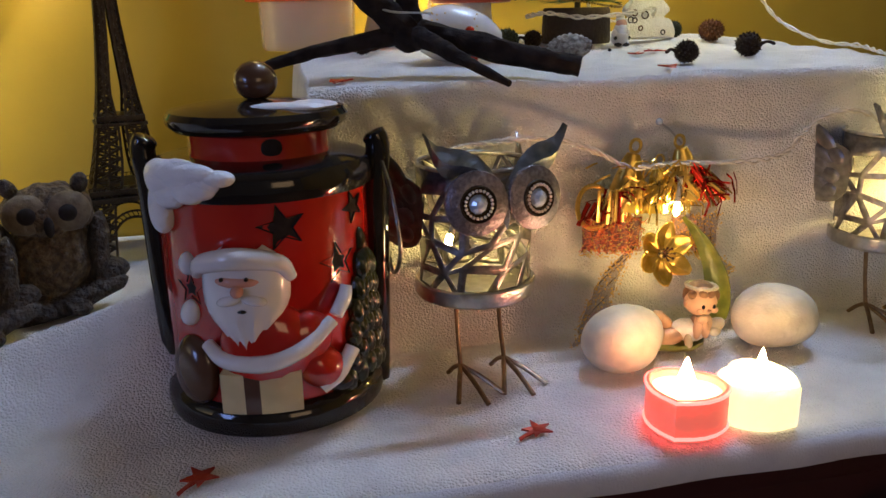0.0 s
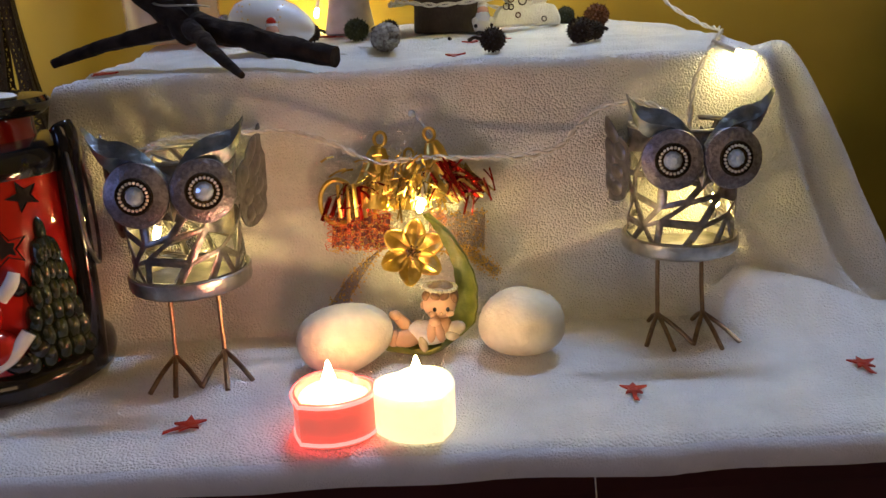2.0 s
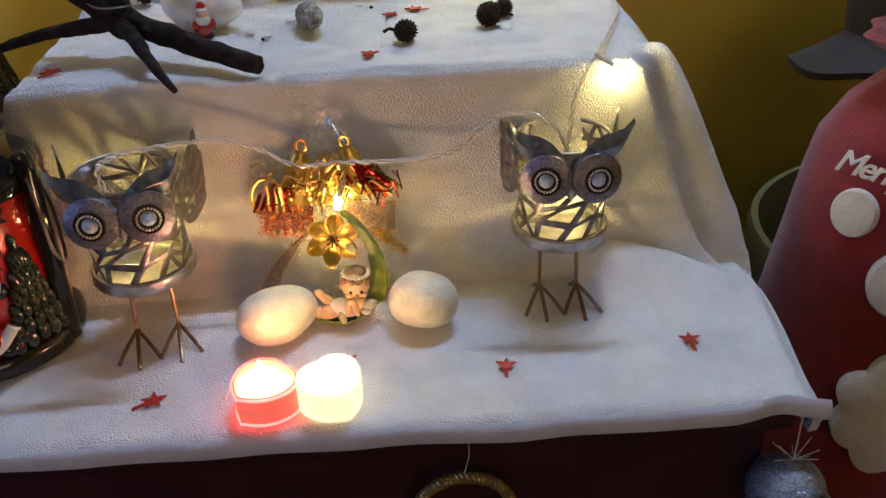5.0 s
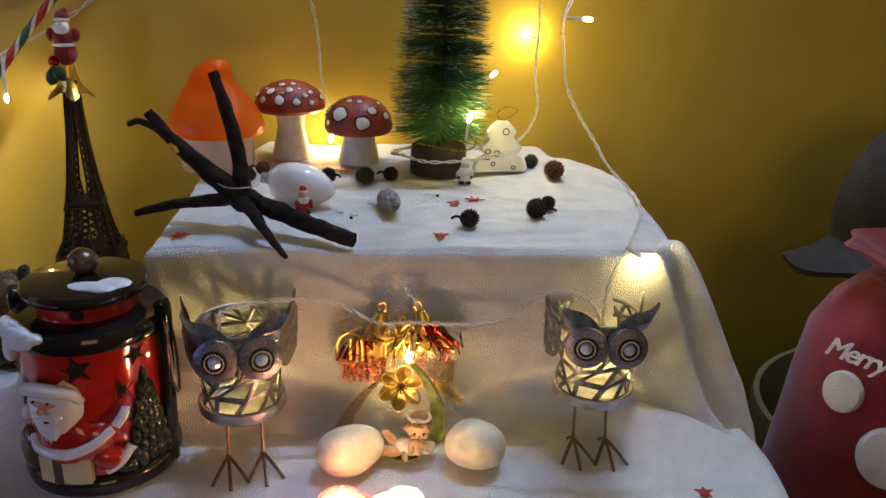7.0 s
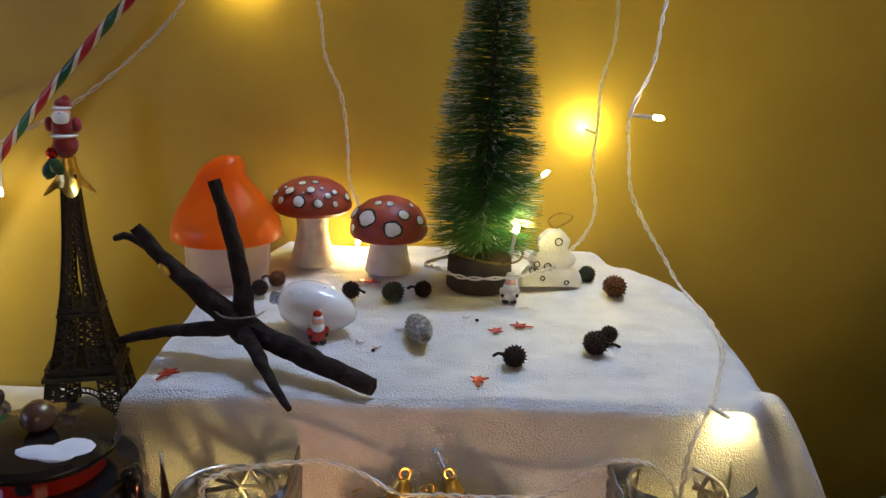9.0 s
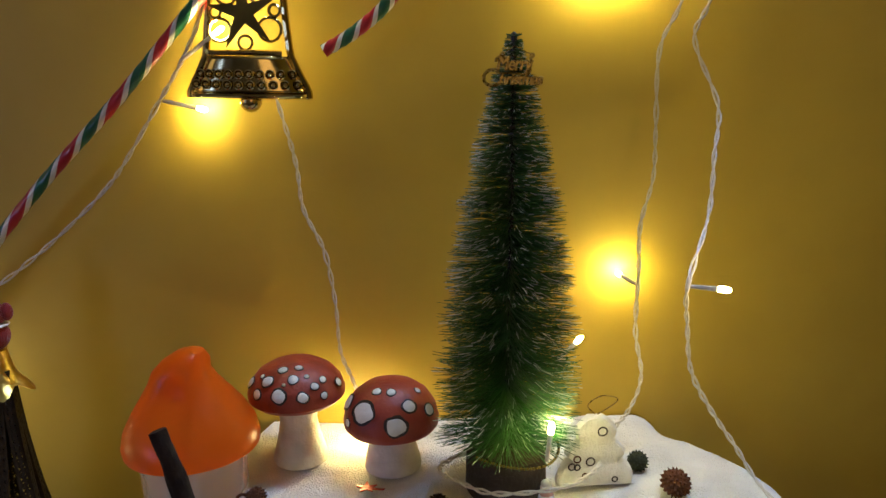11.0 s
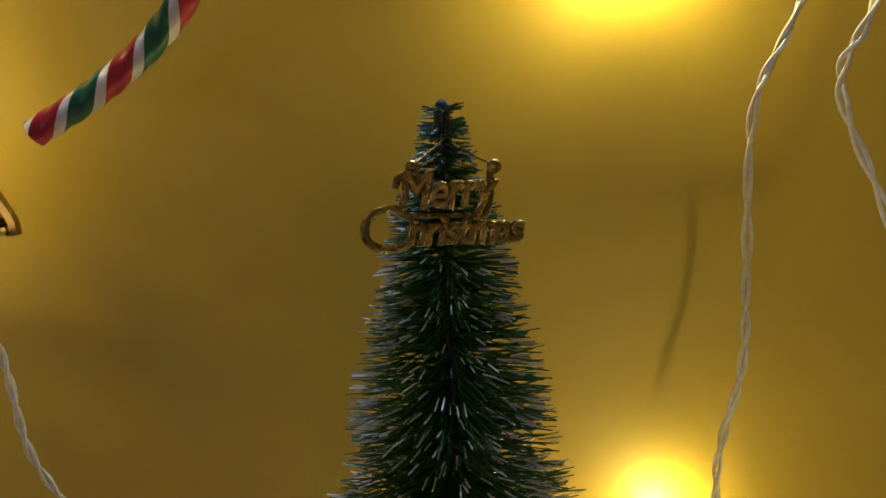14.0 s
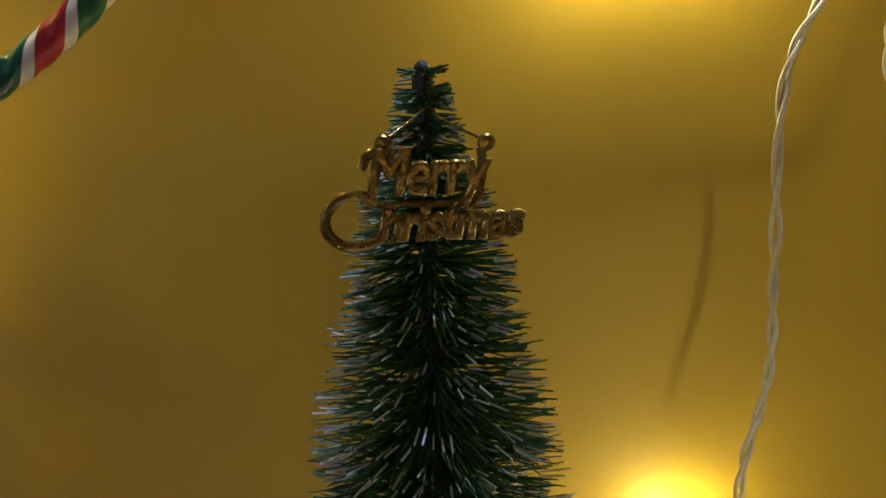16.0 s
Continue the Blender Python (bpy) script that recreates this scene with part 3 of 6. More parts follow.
    b = bmesh.new()
    lump(b, -46, 0.036, 0.014, 0.019, 0.008, 0)
    part("sack_relief", b, M_BROWNG, t, "dark brown sack")
    b = bmesh.new()
    for k in range(6):
        z = 0.028 + 0.0115 * k
        for j in range(-2, 3):
            w0 = (0.0170 - 0.0025 * k)
            lump(b, 57 + j * w0 / 0.051 * 57.3 / 2.2, z - 0.0015 * abs(j), 0.0050 - 0.0004 * k, 0.0085, 0.006, 0, sub=2, lift=0.001)
    lump(b, 57, 0.095, 0.003, 0.008, 0.004, 0, sub=2)
    part("tree_relief", b, M_GREENG, t, "dark green fir tree in relief")
    # star cut-outs and the neck's round hole as dark patches, shade put into colour
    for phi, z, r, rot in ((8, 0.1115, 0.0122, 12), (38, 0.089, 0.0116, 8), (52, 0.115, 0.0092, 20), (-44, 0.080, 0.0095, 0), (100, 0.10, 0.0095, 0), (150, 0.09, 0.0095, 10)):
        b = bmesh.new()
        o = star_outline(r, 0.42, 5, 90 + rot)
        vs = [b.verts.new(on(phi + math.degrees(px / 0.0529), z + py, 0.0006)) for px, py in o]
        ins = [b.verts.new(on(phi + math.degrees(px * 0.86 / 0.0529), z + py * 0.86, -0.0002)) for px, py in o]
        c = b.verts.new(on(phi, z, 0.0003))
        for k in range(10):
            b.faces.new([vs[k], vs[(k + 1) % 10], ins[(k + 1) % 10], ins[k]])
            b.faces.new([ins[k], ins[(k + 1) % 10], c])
        part("star_shade_patch", b, M_DARK, t, "dark star patch, an opening's shade put into colour")
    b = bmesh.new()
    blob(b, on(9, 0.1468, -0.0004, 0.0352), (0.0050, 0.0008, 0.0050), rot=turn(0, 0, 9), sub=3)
    part("round_shade_patch", b, M_DARK, t, "dark round patch, an opening's shade put into colour")
    # side posts with the wire handle
    for s_ in (-1, 1):
        b = bmesh.new()
        tube(spline([(0.054 * s_, 0, 0.008), (0.0560 * s_, 0, 0.06), (0.0575 * s_, 0, 0.120), (0.0590 * s_, 0, 0.142), (0.0560 * s_, 0, 0.1490)], 26), list(np.interp(np.linspace(0, 1, 26), [0, 0.8, 0.95, 1], [0.0068, 0.0062, 0.0064, 0.004])), 10, b)
        part("side_post", b, M_BLACKG, t, m=pose(0, 0, 0, 0, 0, -10))
    b = tube(spline([(0.060, -0.004, 0.137), (0.066, -0.010, 0.115), (0.069, -0.012, 0.085), (0.064, 0.004, 0.070), (0.060, 0.012, 0.10), (0.060, 0.006, 0.135)], 40), 0.0011, 6)
    part("wire_handle", b, M_STEELD, t, "thin black wire handle", m=pose(0, 0, 0, 0, 0, -10))
    return t


lantern()


# ---------- metal owls ----------
def owl(label, x, y, rz):
    t = thing("owl_candle_holder", label, "candle holder", x, y, 0.0, rz, group="metal owls")
    t.matrix_basis = t.matrix_basis @ Matrix.Diagonal((1.12, 1.12, 1.03, 1.0))
    # dish
    part("dish", lathe([(0, 0.0505), (0.028, 0.0500), (0.0302, 0.0512), (0.0310, 0.0525), (0.0312, 0.0595), (0.0304, 0.0605), (0.0296, 0.0595), (0.0288, 0.0530), (0, 0.0525)], 56), M_STEEL, t, "brushed silver metal dish")
    # pierced basket
    rnd = random.Random(7)
    nx, nz, r = 11, 5, 0.0284
    b = bmesh.new()
    V = {}

    def wall_at(a, z):
        rr = r + 0.0010 * (z - 0.058) / 0.066
        return Vector((rr * math.cos(a), rr * math.sin(a), z))

    for i in range(nx):
        for j in range(nz + 1):
            dx, dz = (rnd.uniform(-0.34, 0.34), rnd.uniform(-0.36, 0.36)) if 0 < j < nz else (0, 0)
            V[i, j] = (i + dx + 0.42 * j, j + dz)
    verts = {k: b.verts.new(wall_at(2 * math.pi * u / nx, 0.058 + v * 0.066 / nz)) for k, (u, v) in V.items()}

    def cut(cell):
        """A cell of the sheet with a sharp-cornered hole in it."""
        m_ = len(cell)
        uv = []
        for n, k in enumerate(cell):
            u, v = V[k]
            if uv and u - uv[0][0] > nx / 2:
                u -= nx
            if uv and u - uv[0][0] < -nx / 2:
                u += nx
            uv.append((u, v))
        cu, cv = sum(q[0] for q in uv) / m_, sum(q[1] for q in uv) / m_
        k = rnd.uniform(0.22, 0.34) if m_ == 4 else rnd.uniform(0.30, 0.42)
        inn = [b.verts.new(wall_at(2 * math.pi * (u + (cu - u) * k) / nx, 0.058 + (v + (cv - v) * k) * 0.066 / nz)) for u, v in uv]
        for n in range(m_):
            b.faces.new([verts[cell[n]], verts[cell[(n + 1) % m_]], inn[(n + 1) % m_], inn[n]])

    for i in range(nx):
        for j in range(nz):
            q = [(i, j), ((i + 1) % nx, j), ((i + 1) % nx, j + 1), (i, j + 1)]
            pick = rnd.random()
            if pick < 0.06 or j == nz - 1 and pick < 0.5:
                b.faces.new([verts[k] for k in q])
            elif pick < 0.55:
                cut(q)
            elif pick < 0.80:
                cut(q[:3])
                cut([q[0], q[2], q[3]])
            else:
                cut([q[0], q[1], q[3]])
                cut(q[1:])
    ob = part("basket", b, M_BASKET, t, "pierced dull silver metal basket")
    mod = ob.modifiers.new("thickness", "SOLIDIFY")
    mod.thickness = 0.0007
    part("rim", tube([(0.0287 * math.cos(2 * math.pi * k / 48), 0.0287 * math.sin(2 * math.pi * k / 48), 0.1245) for k in range(48)], 0.0011, 8, close=True), M_STEEL, t)
    # eyes
    for s in (-1, 1):
        m = pose(0.0150 * s, -0.0368, 0.1110, 90, 0, 0) @ pose(0, 0, 0, 0, 9 * s, 0) @ pose(0, 0, 0, -6, 0, 0) @ Matrix.Diagonal((1.02, 1.12, 1.1, 1))
        e = part("eye_disc", lathe([(0, -0.001), (0.0142, -0.0022), (0.0149, -0.0012), (0.0145, 0.0002), (0.010, 0.0022), (0.0078, 0.0024), (0.0074, 0.0012), (0.0, 0.0010)], 48), M_PINKM, t, "hammered rosy metal eye disc", m=m)
        part("pupil_cup", lathe([(0.0086, 0.0022), (0.0082, 0.0031), (0.0074, 0.0017), (0, 0.0014)], 40), M_IRON, e)
        b = bmesh.new()
        for k in range(22):
            a = 2 * math.pi * k / 22
            blob(b, (0.0062 * math.cos(a), 0.0062 * math.sin(a), 0.0032), (0.00082,) * 3, sub=1)
        tagged(part("bead_ring", b, M_BEAD, e, "ring of tiny pale beads"), kind="stuff")
        g = lathe([(0, 0.0052), (0.0018, 0.0049), (0.0036, 0.0036), (0.0045, 0.0020), (0.0040, 0.0012)], 10)
        part("gem", g, M_GEM, e, "faceted clear gem", smooth=False)
    # beak
    b = lathe([(0.0030, 0.0), (0.0026, -0.005), (0.0, -0.011)], 4, squash=(0.8, 1.2))
    part("beak", b, M_STEEL, t, m=pose(0, -0.0362, 0.1065, -8, 0, 0), smooth=False)
    # horned brows
    for s in (-1, 1):
        b = bmesh.new()
        n = 30
        rows = []
        for k in range(n):
            q = k / (n - 1)
            cx = s * float(np.interp(q, [0, 0.35, 0.7, 1], [0.001, 0.0128, 0.0258, 0.0360]))
            cz = float(np.interp(q, [0, 0.12, 0.25, 0.4, 0.55, 0.7, 0.82, 0.92, 1], [0.1160, 0.1205, 0.1250, 0.1282, 0.1298, 0.1304, 0.1328, 0.1380, 0.1450]))
            w_ = float(np.interp(q, [0, 0.2, 0.5, 0.75, 0.9, 1], [0.0026, 0.0056, 0.0078, 0.0078, 0.0052, 0.0012]))
            cy = -0.0335 + 0.009 * q
            rows.append([b.verts.new((cx, cy - 0.0012, cz - w_)), b.verts.new((cx, cy - 0.0046, cz)), b.verts.new((cx, cy, cz + w_)), b.verts.new((cx, cy + 0.0012, cz))])
        for a, c in zip(rows, rows[1:]):
            for j in range(4):
                b.faces.new([a[j], a[(j + 1) % 4], c[(j + 1) % 4], c[j]])
        b.faces.new(rows[-1])
        b.faces.new(rows[0][::-1])
        bmesh.ops.recalc_face_normals(b, faces=b.faces)
        part("brow", b, M_STEELB, t, "dark bluish curved metal brow")
    # wings: lobed plates with overlapping embossed feathers
    for s in (-1, 1):
        lay = pose(0.0285 * s, 0.0, 0.0, 0, 0, -20 * s) @ Matrix(((0, 0, s, 0), (1, 0, 0, 0), (0, 1, 0, 0), (0, 0, 0, 1)))
        hp = spline([(0, 0.086, 0), (-0.002, 0.108, 0), (0.008, 0.116, 0), (0.020, 0.118, 0), (0.036, 0.1335, 0), (0.0365, 0.120, 0), (0.0420, 0.112, 0), (0.0395, 0.104, 0), (0.0415, 0.096, 0), (0.0365, 0.0905, 0), (0.0360, 0.083, 0), (0.028, 0.0785, 0), (0.016, 0.0765, 0), (0.006, 0.079, 0), (0.0, 0.086, 0)], 70)
        b = bmesh.new()
        prism(b, [(p[0], p[1]) for p in hp[:-1]], -0.0004, 0.0005)
        wing = part("wing", b, M_STEELD, t, "dark embossed metal wing", m=lay)
        for py, pz, ln, ang in ((0.010, 0.112, 0.025, 38), (0.011, 0.104, 0.025, 25), (0.012, 0.096, 0.023, 8), (0.011, 0.088, 0.021, -8), (0.004, 0.104, 0.013, 40), (0.005, 0.094, 0.013, 10), (0.006, 0.086, 0.012, -10), (0.014, 0.100, 0.012, 20), (0.015, 0.090, 0.012, 0)):
            b = bmesh.new()
            blob(b, (0, 0, 0), (ln * 0.5, 0.0050, 0.0012), sub=2)
            part("feather", b, M_STEELD, wing, m=pose(py + 0.5 * ln * math.cos(radians(ang)), pz + 0.5 * ln * math.sin(radians(ang)), 0.0006, 0, 0, ang))
    # legs and feet
    for s in (-1, 1):
        part("leg", tube([(0.0120 * s, -0.002, 0.051), (0.0122 * s, -0.005, 0.028), (0.0125 * s, -0.009, 0.0105)], 0.0012, 8), M_BRONZE, t)
        for dx, dy, dz in ((-0.011, -0.023, 0.0012), (0.002, -0.030, 0.0012), (0.014, -0.022, 0.0012), (-0.002, 0.012, 0.0012)):
            part("toe", tube(spline([(0.0125 * s, -0.009, 0.0110), (0.0125 * s + dx * 0.5, -0.009 + dy * 0.5, 0.0072), (0.0125 * s + dx, -0.009 + dy, dz)], 9), 0.0013, 8), M_BRONZE, t)
    return t


owl("silver metal owl candle holder with pink-tinged eyes beside the lantern", 0.146, 0.4085, 10.0)
owl("silver metal owl candle holder with grey eyes near the towel's fold", 0.4405, 0.4335, -2.6)


# ---------- electric tea lights ----------
def heart(r, n=44):
    o = []
    for k in range(n):
        a = 2 * math.pi * k / n
        x = 16 * math.sin(a) ** 3
        y = 13 * math.cos(a) - 5 * math.cos(2 * a) - 2 * math.cos(3 * a) - math.cos(4 * a)
        d = math.hypot(x, y + 2)
        aa = math.atan2(y + 2, x)
        d = 0.32 * d + 0.68 * 14.5
        o.append((r * d * math.cos(aa) / 15, r * d * math.sin(aa) / 15))
    return o


def tealight(label, x, y, rz, shell, pool):
    t = thing("tealight", label, "tealight", x, y, 0.0008, rz, group="lit tea lights")
    b = bmesh.new()
    rows = []
    for k_, z in ((0.93, 0.0), (0.985, 0.001), (1.0, 0.004), (1.0, 0.0215), (0.985, 0.0230), (0.93, 0.0236), (0.88, 0.0228), (0.86, 0.0195)):
        rows.append([b.verts.new((px * k_, py * k_, z)) for px, py in heart(0.0215)])
    for a, c in zip(rows, rows[1:]):
        n = len(a)
        for i in range(n):
            b.faces.new([a[i], a[(i + 1) % n], c[(i + 1) % n], c[i]])
    b.faces.new(rows[0][::-1])
    bmesh.ops.recalc_face_normals(b, faces=b.faces)
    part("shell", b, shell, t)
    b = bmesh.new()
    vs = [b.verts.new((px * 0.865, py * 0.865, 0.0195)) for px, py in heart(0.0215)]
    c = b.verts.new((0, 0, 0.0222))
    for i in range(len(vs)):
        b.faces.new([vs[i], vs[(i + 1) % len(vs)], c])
    # bands with added glow, for the red light round the tea light
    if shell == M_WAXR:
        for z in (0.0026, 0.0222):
            part("rim_glow_band", tube([(px * 1.004, py * 1.004, z) for px, py in heart(0.0215)], 0.0010, 6, close=True), M_RIMR, t, "deep red rim with added glow")
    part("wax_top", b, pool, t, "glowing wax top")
    part("flame", lathe([(0.0062, 0.0205), (0.0058, 0.0235), (0.0040, 0.0280), (0.0024, 0.0330), (0.0010, 0.0372), (0, 0.0390)], 20, squash=(1, 0.85)), M_FLAMER if shell == M_WAXR else M_FLAME, t, "lit plastic flame tip")
    return t


tealight("red heart-shaped electric tea light, lit, on the towel", 0.2335, 0.3170, -40, M_WAXR, M_POOLR)
tealight("cream heart-shaped electric tea light, lit, on the towel", 0.2762, 0.3175, 35, M_WAXW, M_POOLW)


# ---------- pebbles ----------
for x, y, z, r, rot, seed in ((0.2340, 0.3925, 0.0190, (0.0292, 0.0210, 0.0196), (0, 4, 32), 1.0), (0.3378, 0.3985, 0.0208, (0.0252, 0.0220, 0.0210), (0, -8, -25), 4.0)):
    b = bmesh.new()
    blob(b, (0, 0, 0), r, sub=4, rough=0.10, freq=38, rot=turn(*rot), seed=seed)
    single("pebble", b, M_STONE, "smooth cream pebble on the towel", "stone", pose(x, y, z), group="pebbles")


# ---------- bottle-brush tree ----------
def brush_tree():
    t = thing("bottle_brush_tree", "green frosted bottle-brush Christmas tree on a dark wood base", "christmas tree", 0.3125, 0.689, upper(0.689) + 0.0012, 0)
    part("wood_base", lathe([(0, 0), (0.0300, 0.0), (0.0310, 0.002), (0.0300, 0.029), (0.0285, 0.031), (0, 0.031)], 40), M_LOG, t, "round dark wooden base")
    H = 0.3365
    lean = Vector((0.006, -0.009))

    def axis(z):
        return Vector((lean.x * z / H, lean.y * z / H, z))

    part("trunk", tube([axis(z) for z in np.linspace(0.029, H, 24)], list(np.linspace(0.0030, 0.0022, 24)), 8), M_TRUNKW, t, "black twisted wire stem")
    b = bmesh.new()
    blob(b, axis(H), (0.0019, 0.0019, 0.0022), sub=2)
    part("tip", b, M_TRUNKW, t)
    prof = [(0.036, 0.0420), (0.047, 0.0530), (0.075, 0.0545), (0.10, 0.0520), (0.15, 0.0485), (0.20, 0.0405), (0.215, 0.0370), (0.262, 0.0265), (0.295, 0.0190), (0.305, 0.0145), (0.336, 0.0055)]
    rnd = random.Random(11)

    def bristles(n, zlo, zhi, frost):
        vs, fc = [], []
        for _ in range(n):
            z = min(zhi, max(zlo, round(rnd.uniform(zlo, zhi) / 0.0058) * 0.0058 + rnd.gauss(0, 0.0013)))
            r = float(np.interp(z, [p[0] for p in prof], [p[1] for p in prof])) * rnd.uniform(0.80, 1.04) * (1 + 0.05 * math.sin(z * 150)) * (1 if rnd.random() < 0.9 else rnd.uniform(0.6, 0.9))
            a = rnd.uniform(0, 2 * math.pi)
            up_ = rnd.uniform(-0.06, 0.16) + 0.08 * math.sin(z * 210)
            c = axis(z)
            out = Vector((math.cos(a), math.sin(a), 0))
            side = Vector((-math.sin(a), math.cos(a), 0))
            bend = rnd.uniform(-0.12, 0.06)
            sw = rnd.uniform(-0.12, 0.12)
            w0 = 0.00027 if not frost else 0.00036
            k0 = 0.02 if not frost else 0.78
            prev = None
            for q in ((k0, 0.55, 1.0) if not frost else (k0, 1.0)):
                p = c + out * (r * q) + side * (r * sw * q * q) + Vector((0, 0, r * (up_ * q + bend * q * q)))
                w1 = w0 * (1.15 - 0.45 * q)
                i = len(vs)
                vs += [p + side * w1, p - side * w1 * 0.5 + Vector((0, 0, w1)), p - side * w1 * 0.5 - Vector((0, 0, w1))]
                if prev is not None:
                    for j in range(3):
                        k = (j + 1) % 3
                        fc.append((prev + j, prev + k, i + k, i + j))
                prev = i
            fc.append((prev, prev + 1, prev + 2))
        return vs, fc

    for nm, n, lo, hi, fr, mt, lb in (("foliage", 6600, 0.036, 0.336, False, M_NEEDLE, "dense green bristles"), ("frosting", 1500, 0.15, 0.331, True, M_FROST, "white frosted bristle tips"), ("frosting", 500, 0.04, 0.15, True, M_FROST, "white frosted bristle tips")):
        me = bpy.data.meshes.new(nm)
        me.from_pydata(*[x if k != 1 else [] for k, x in enumerate((lambda v, f: (v, [], f))(*bristles(n, lo, hi, fr)))])
        me.materials.append(mt)
        ob = new(nm, me)
        ob.parent = t
        tagged(ob, lb, kind="stuff")
    # bead chain and cable round the foot
    p = [(0.036 * math.cos(a) + 0.004, 0.034 * math.sin(a), 0.034 + 0.003 * math.sin(a * 2)) for a in np.linspace(-2.4, 0.7, 46)]
    b = bmesh.new()
    for q in p:
        blob(b, q, (0.0013,) * 3, sub=1)
    tagged(part("bead_chain", b, M_DGOLD, t, "thin gold bead chain"), kind="stuff")
    return t


brush_tree()


def text_mesh(words, size, depth, bevel, shear=0.25, space=0.86):
    c = bpy.data.curves.new("lettering", "FONT")
    c.body, c.size, c.extrude, c.bevel_depth, c.bevel_resolution, c.shear, c.space_character, c.align_x = words, size, depth, bevel, 1, shear, space, "CENTER"
    o = new("lettering", c)
    me = bpy.data.meshes.new_from_object(o.evaluated_get(bpy.context.evaluated_depsgraph_get()))
    bpy.data.objects.remove(o)
    return me


sign = thing("greeting_sign", "dull gold plastic Merry Christmas sign tied to the tree", "ornament", 0.3172, 0.6640, 0.4920, 3, ry=2)
for words, px, pz, size, sx in (("Merry", -0.0002, 0.0012, 0.0122, 0.80), ("hristmas", 0.0045, -0.0078, 0.0098, 0.92)):
    me = text_mesh(words, size, 0.0005, 0.00062, 0.22, 0.92)
    me.materials.append(M_DGOLD)
    o = new("lettering", me)
    o.parent = sign
    o.matrix_basis = pose(px, 0, pz, 90, 0, 0) @ Matrix.Diagonal((sx, 1, 1, 1))
# the large curled capital of the lower word
part("lettering", tube(spline([(-0.0138 + 0.0050 * math.cos(radians(a)) * (1 + 0.05 * k), 0, -0.0040 + 0.0051 * math.sin(radians(a))) for k, a in enumerate((38, 75, 120, 165, 210, 255, 300, 335))], 40), 0.0011, 8), M_DGOLD, sign)
# flourish of the upper capital, tail of its last letter and the two hanging loops
part("flourish", tube(spline([(-0.0122, 0, 0.0060), (-0.0112, 0, 0.0083), (-0.0090, 0, 0.0094), (-0.0068, 0, 0.0088), (-0.0062, 0, 0.0060)], 22), 0.0010, 8), M_DGOLD, sign)
part("letter_tail", tube(spline([(0.0108, 0, 0.0096), (0.0110, 0, 0.0050), (0.0100, 0, 0.0000), (0.0086, 0, -0.0022), (0.0078, 0, -0.0008)], 22), 0.0010, 8), M_DGOLD, sign)
part("joining_bar", tube([(-0.0100, 0.0004, -0.0010), (0.0, 0.0004, -0.0012), (0.0100, 0.0004, -0.0014)], 0.0007, 6), M_DGOLD, sign)
for lx, lz in ((-0.0078, 0.0108), (0.0118, 0.0104)):
    part("loop", tube([(lx + 0.0011 * math.cos(a), 0, lz + 0.0011 * math.sin(a)) for a in np.linspace(0, 2 * math.pi, 20)[:-1]], 0.0007, 6, close=True), M_DGOLD, sign)
part("tie_cord", tube(spline([(-0.0078, 0, 0.0112), (-0.002, 0.006, 0.0145), (0.002, 0.012, 0.0165), (0.004, 0.006, 0.0145), (0.0118, 0, 0.0108)], 24), 0.0003, 5), M_DGOLD, sign)


# ---------- mushrooms ----------
def mushroom(label, x, y, z, stem, cap, spots, seed):
    t = thing("toadstool", label, "toadstool figure", x, y, z, group="toadstools")
    part("stem", lathe(stem, 48), M_MUSHW, t, "white painted stem")
    cp = part("cap", lathe(cap, 64), M_MUSHR, t, "red painted cap with white spots")
    (r1, z1), top = max(cap, key=lambda q: q[0]), cap[-1][1]
    for az, el, s in spots:
        a, e = radians(az), radians(el)
        hgt = top - z1
        p = Vector((r1 * math.cos(e) * math.sin(a), -r1 * math.cos(e) * math.cos(a), z1 + hgt * math.sin(e)))
        nrm = Vector((p.x / r1 ** 2, p.y / r1 ** 2, (p.z - z1) / hgt ** 2)).normalized()
        m = Matrix.Translation(p) @ nrm.to_track_quat("Z", "Y").to_matrix().to_4x4()
        for nm, k, h, mt in (("spot_outline", 1.22, 0.0007, M_LINE), ("spot", 1.0, 0.0013, M_MUSHW)):
            b = bmesh.new()
            blob(b, (0, 0, 0), (s * k, s * k * 0.92, h), sub=3, rough=0.22, freq=160, seed=az * 0.1)
            part(nm, b, mt, cp, m=m)
    return t


mushroom("tall red toadstool figure with small white spots", 0.1465, 0.735, upper(0.735) + 0.0012, [(0, 0), (0.0215, 0), (0.0222, 0.002), (0.0200, 0.012), (0.0165, 0.026), (0.0150, 0.036), (0.0160, 0.046), (0.0205, 0.054), (0.0, 0.055)],
         [(0, 0.051), (0.0220, 0.0512), (0.0345, 0.0535), (0.0388, 0.0575), (0.0392, 0.0620), (0.0365, 0.0700), (0.0300, 0.0780), (0.0200, 0.0838), (0.0090, 0.0868), (0, 0.0874)],
         [(-34, 40, 0.0050), (-42, 16, 0.0042), (-10, 20, 0.0058), (8, 46, 0.0042), (18, 16, 0.0044), (36, 30, 0.0032), (52, 36, 0.0030), (44, 12, 0.0030), (-20, 62, 0.0040), (-68, 26, 0.0045), (75, 20, 0.0040), (22, 66, 0.0032), (-6, 38, 0.0016), (-52, 44, 0.0022), (30, 48, 0.0020)], 1)
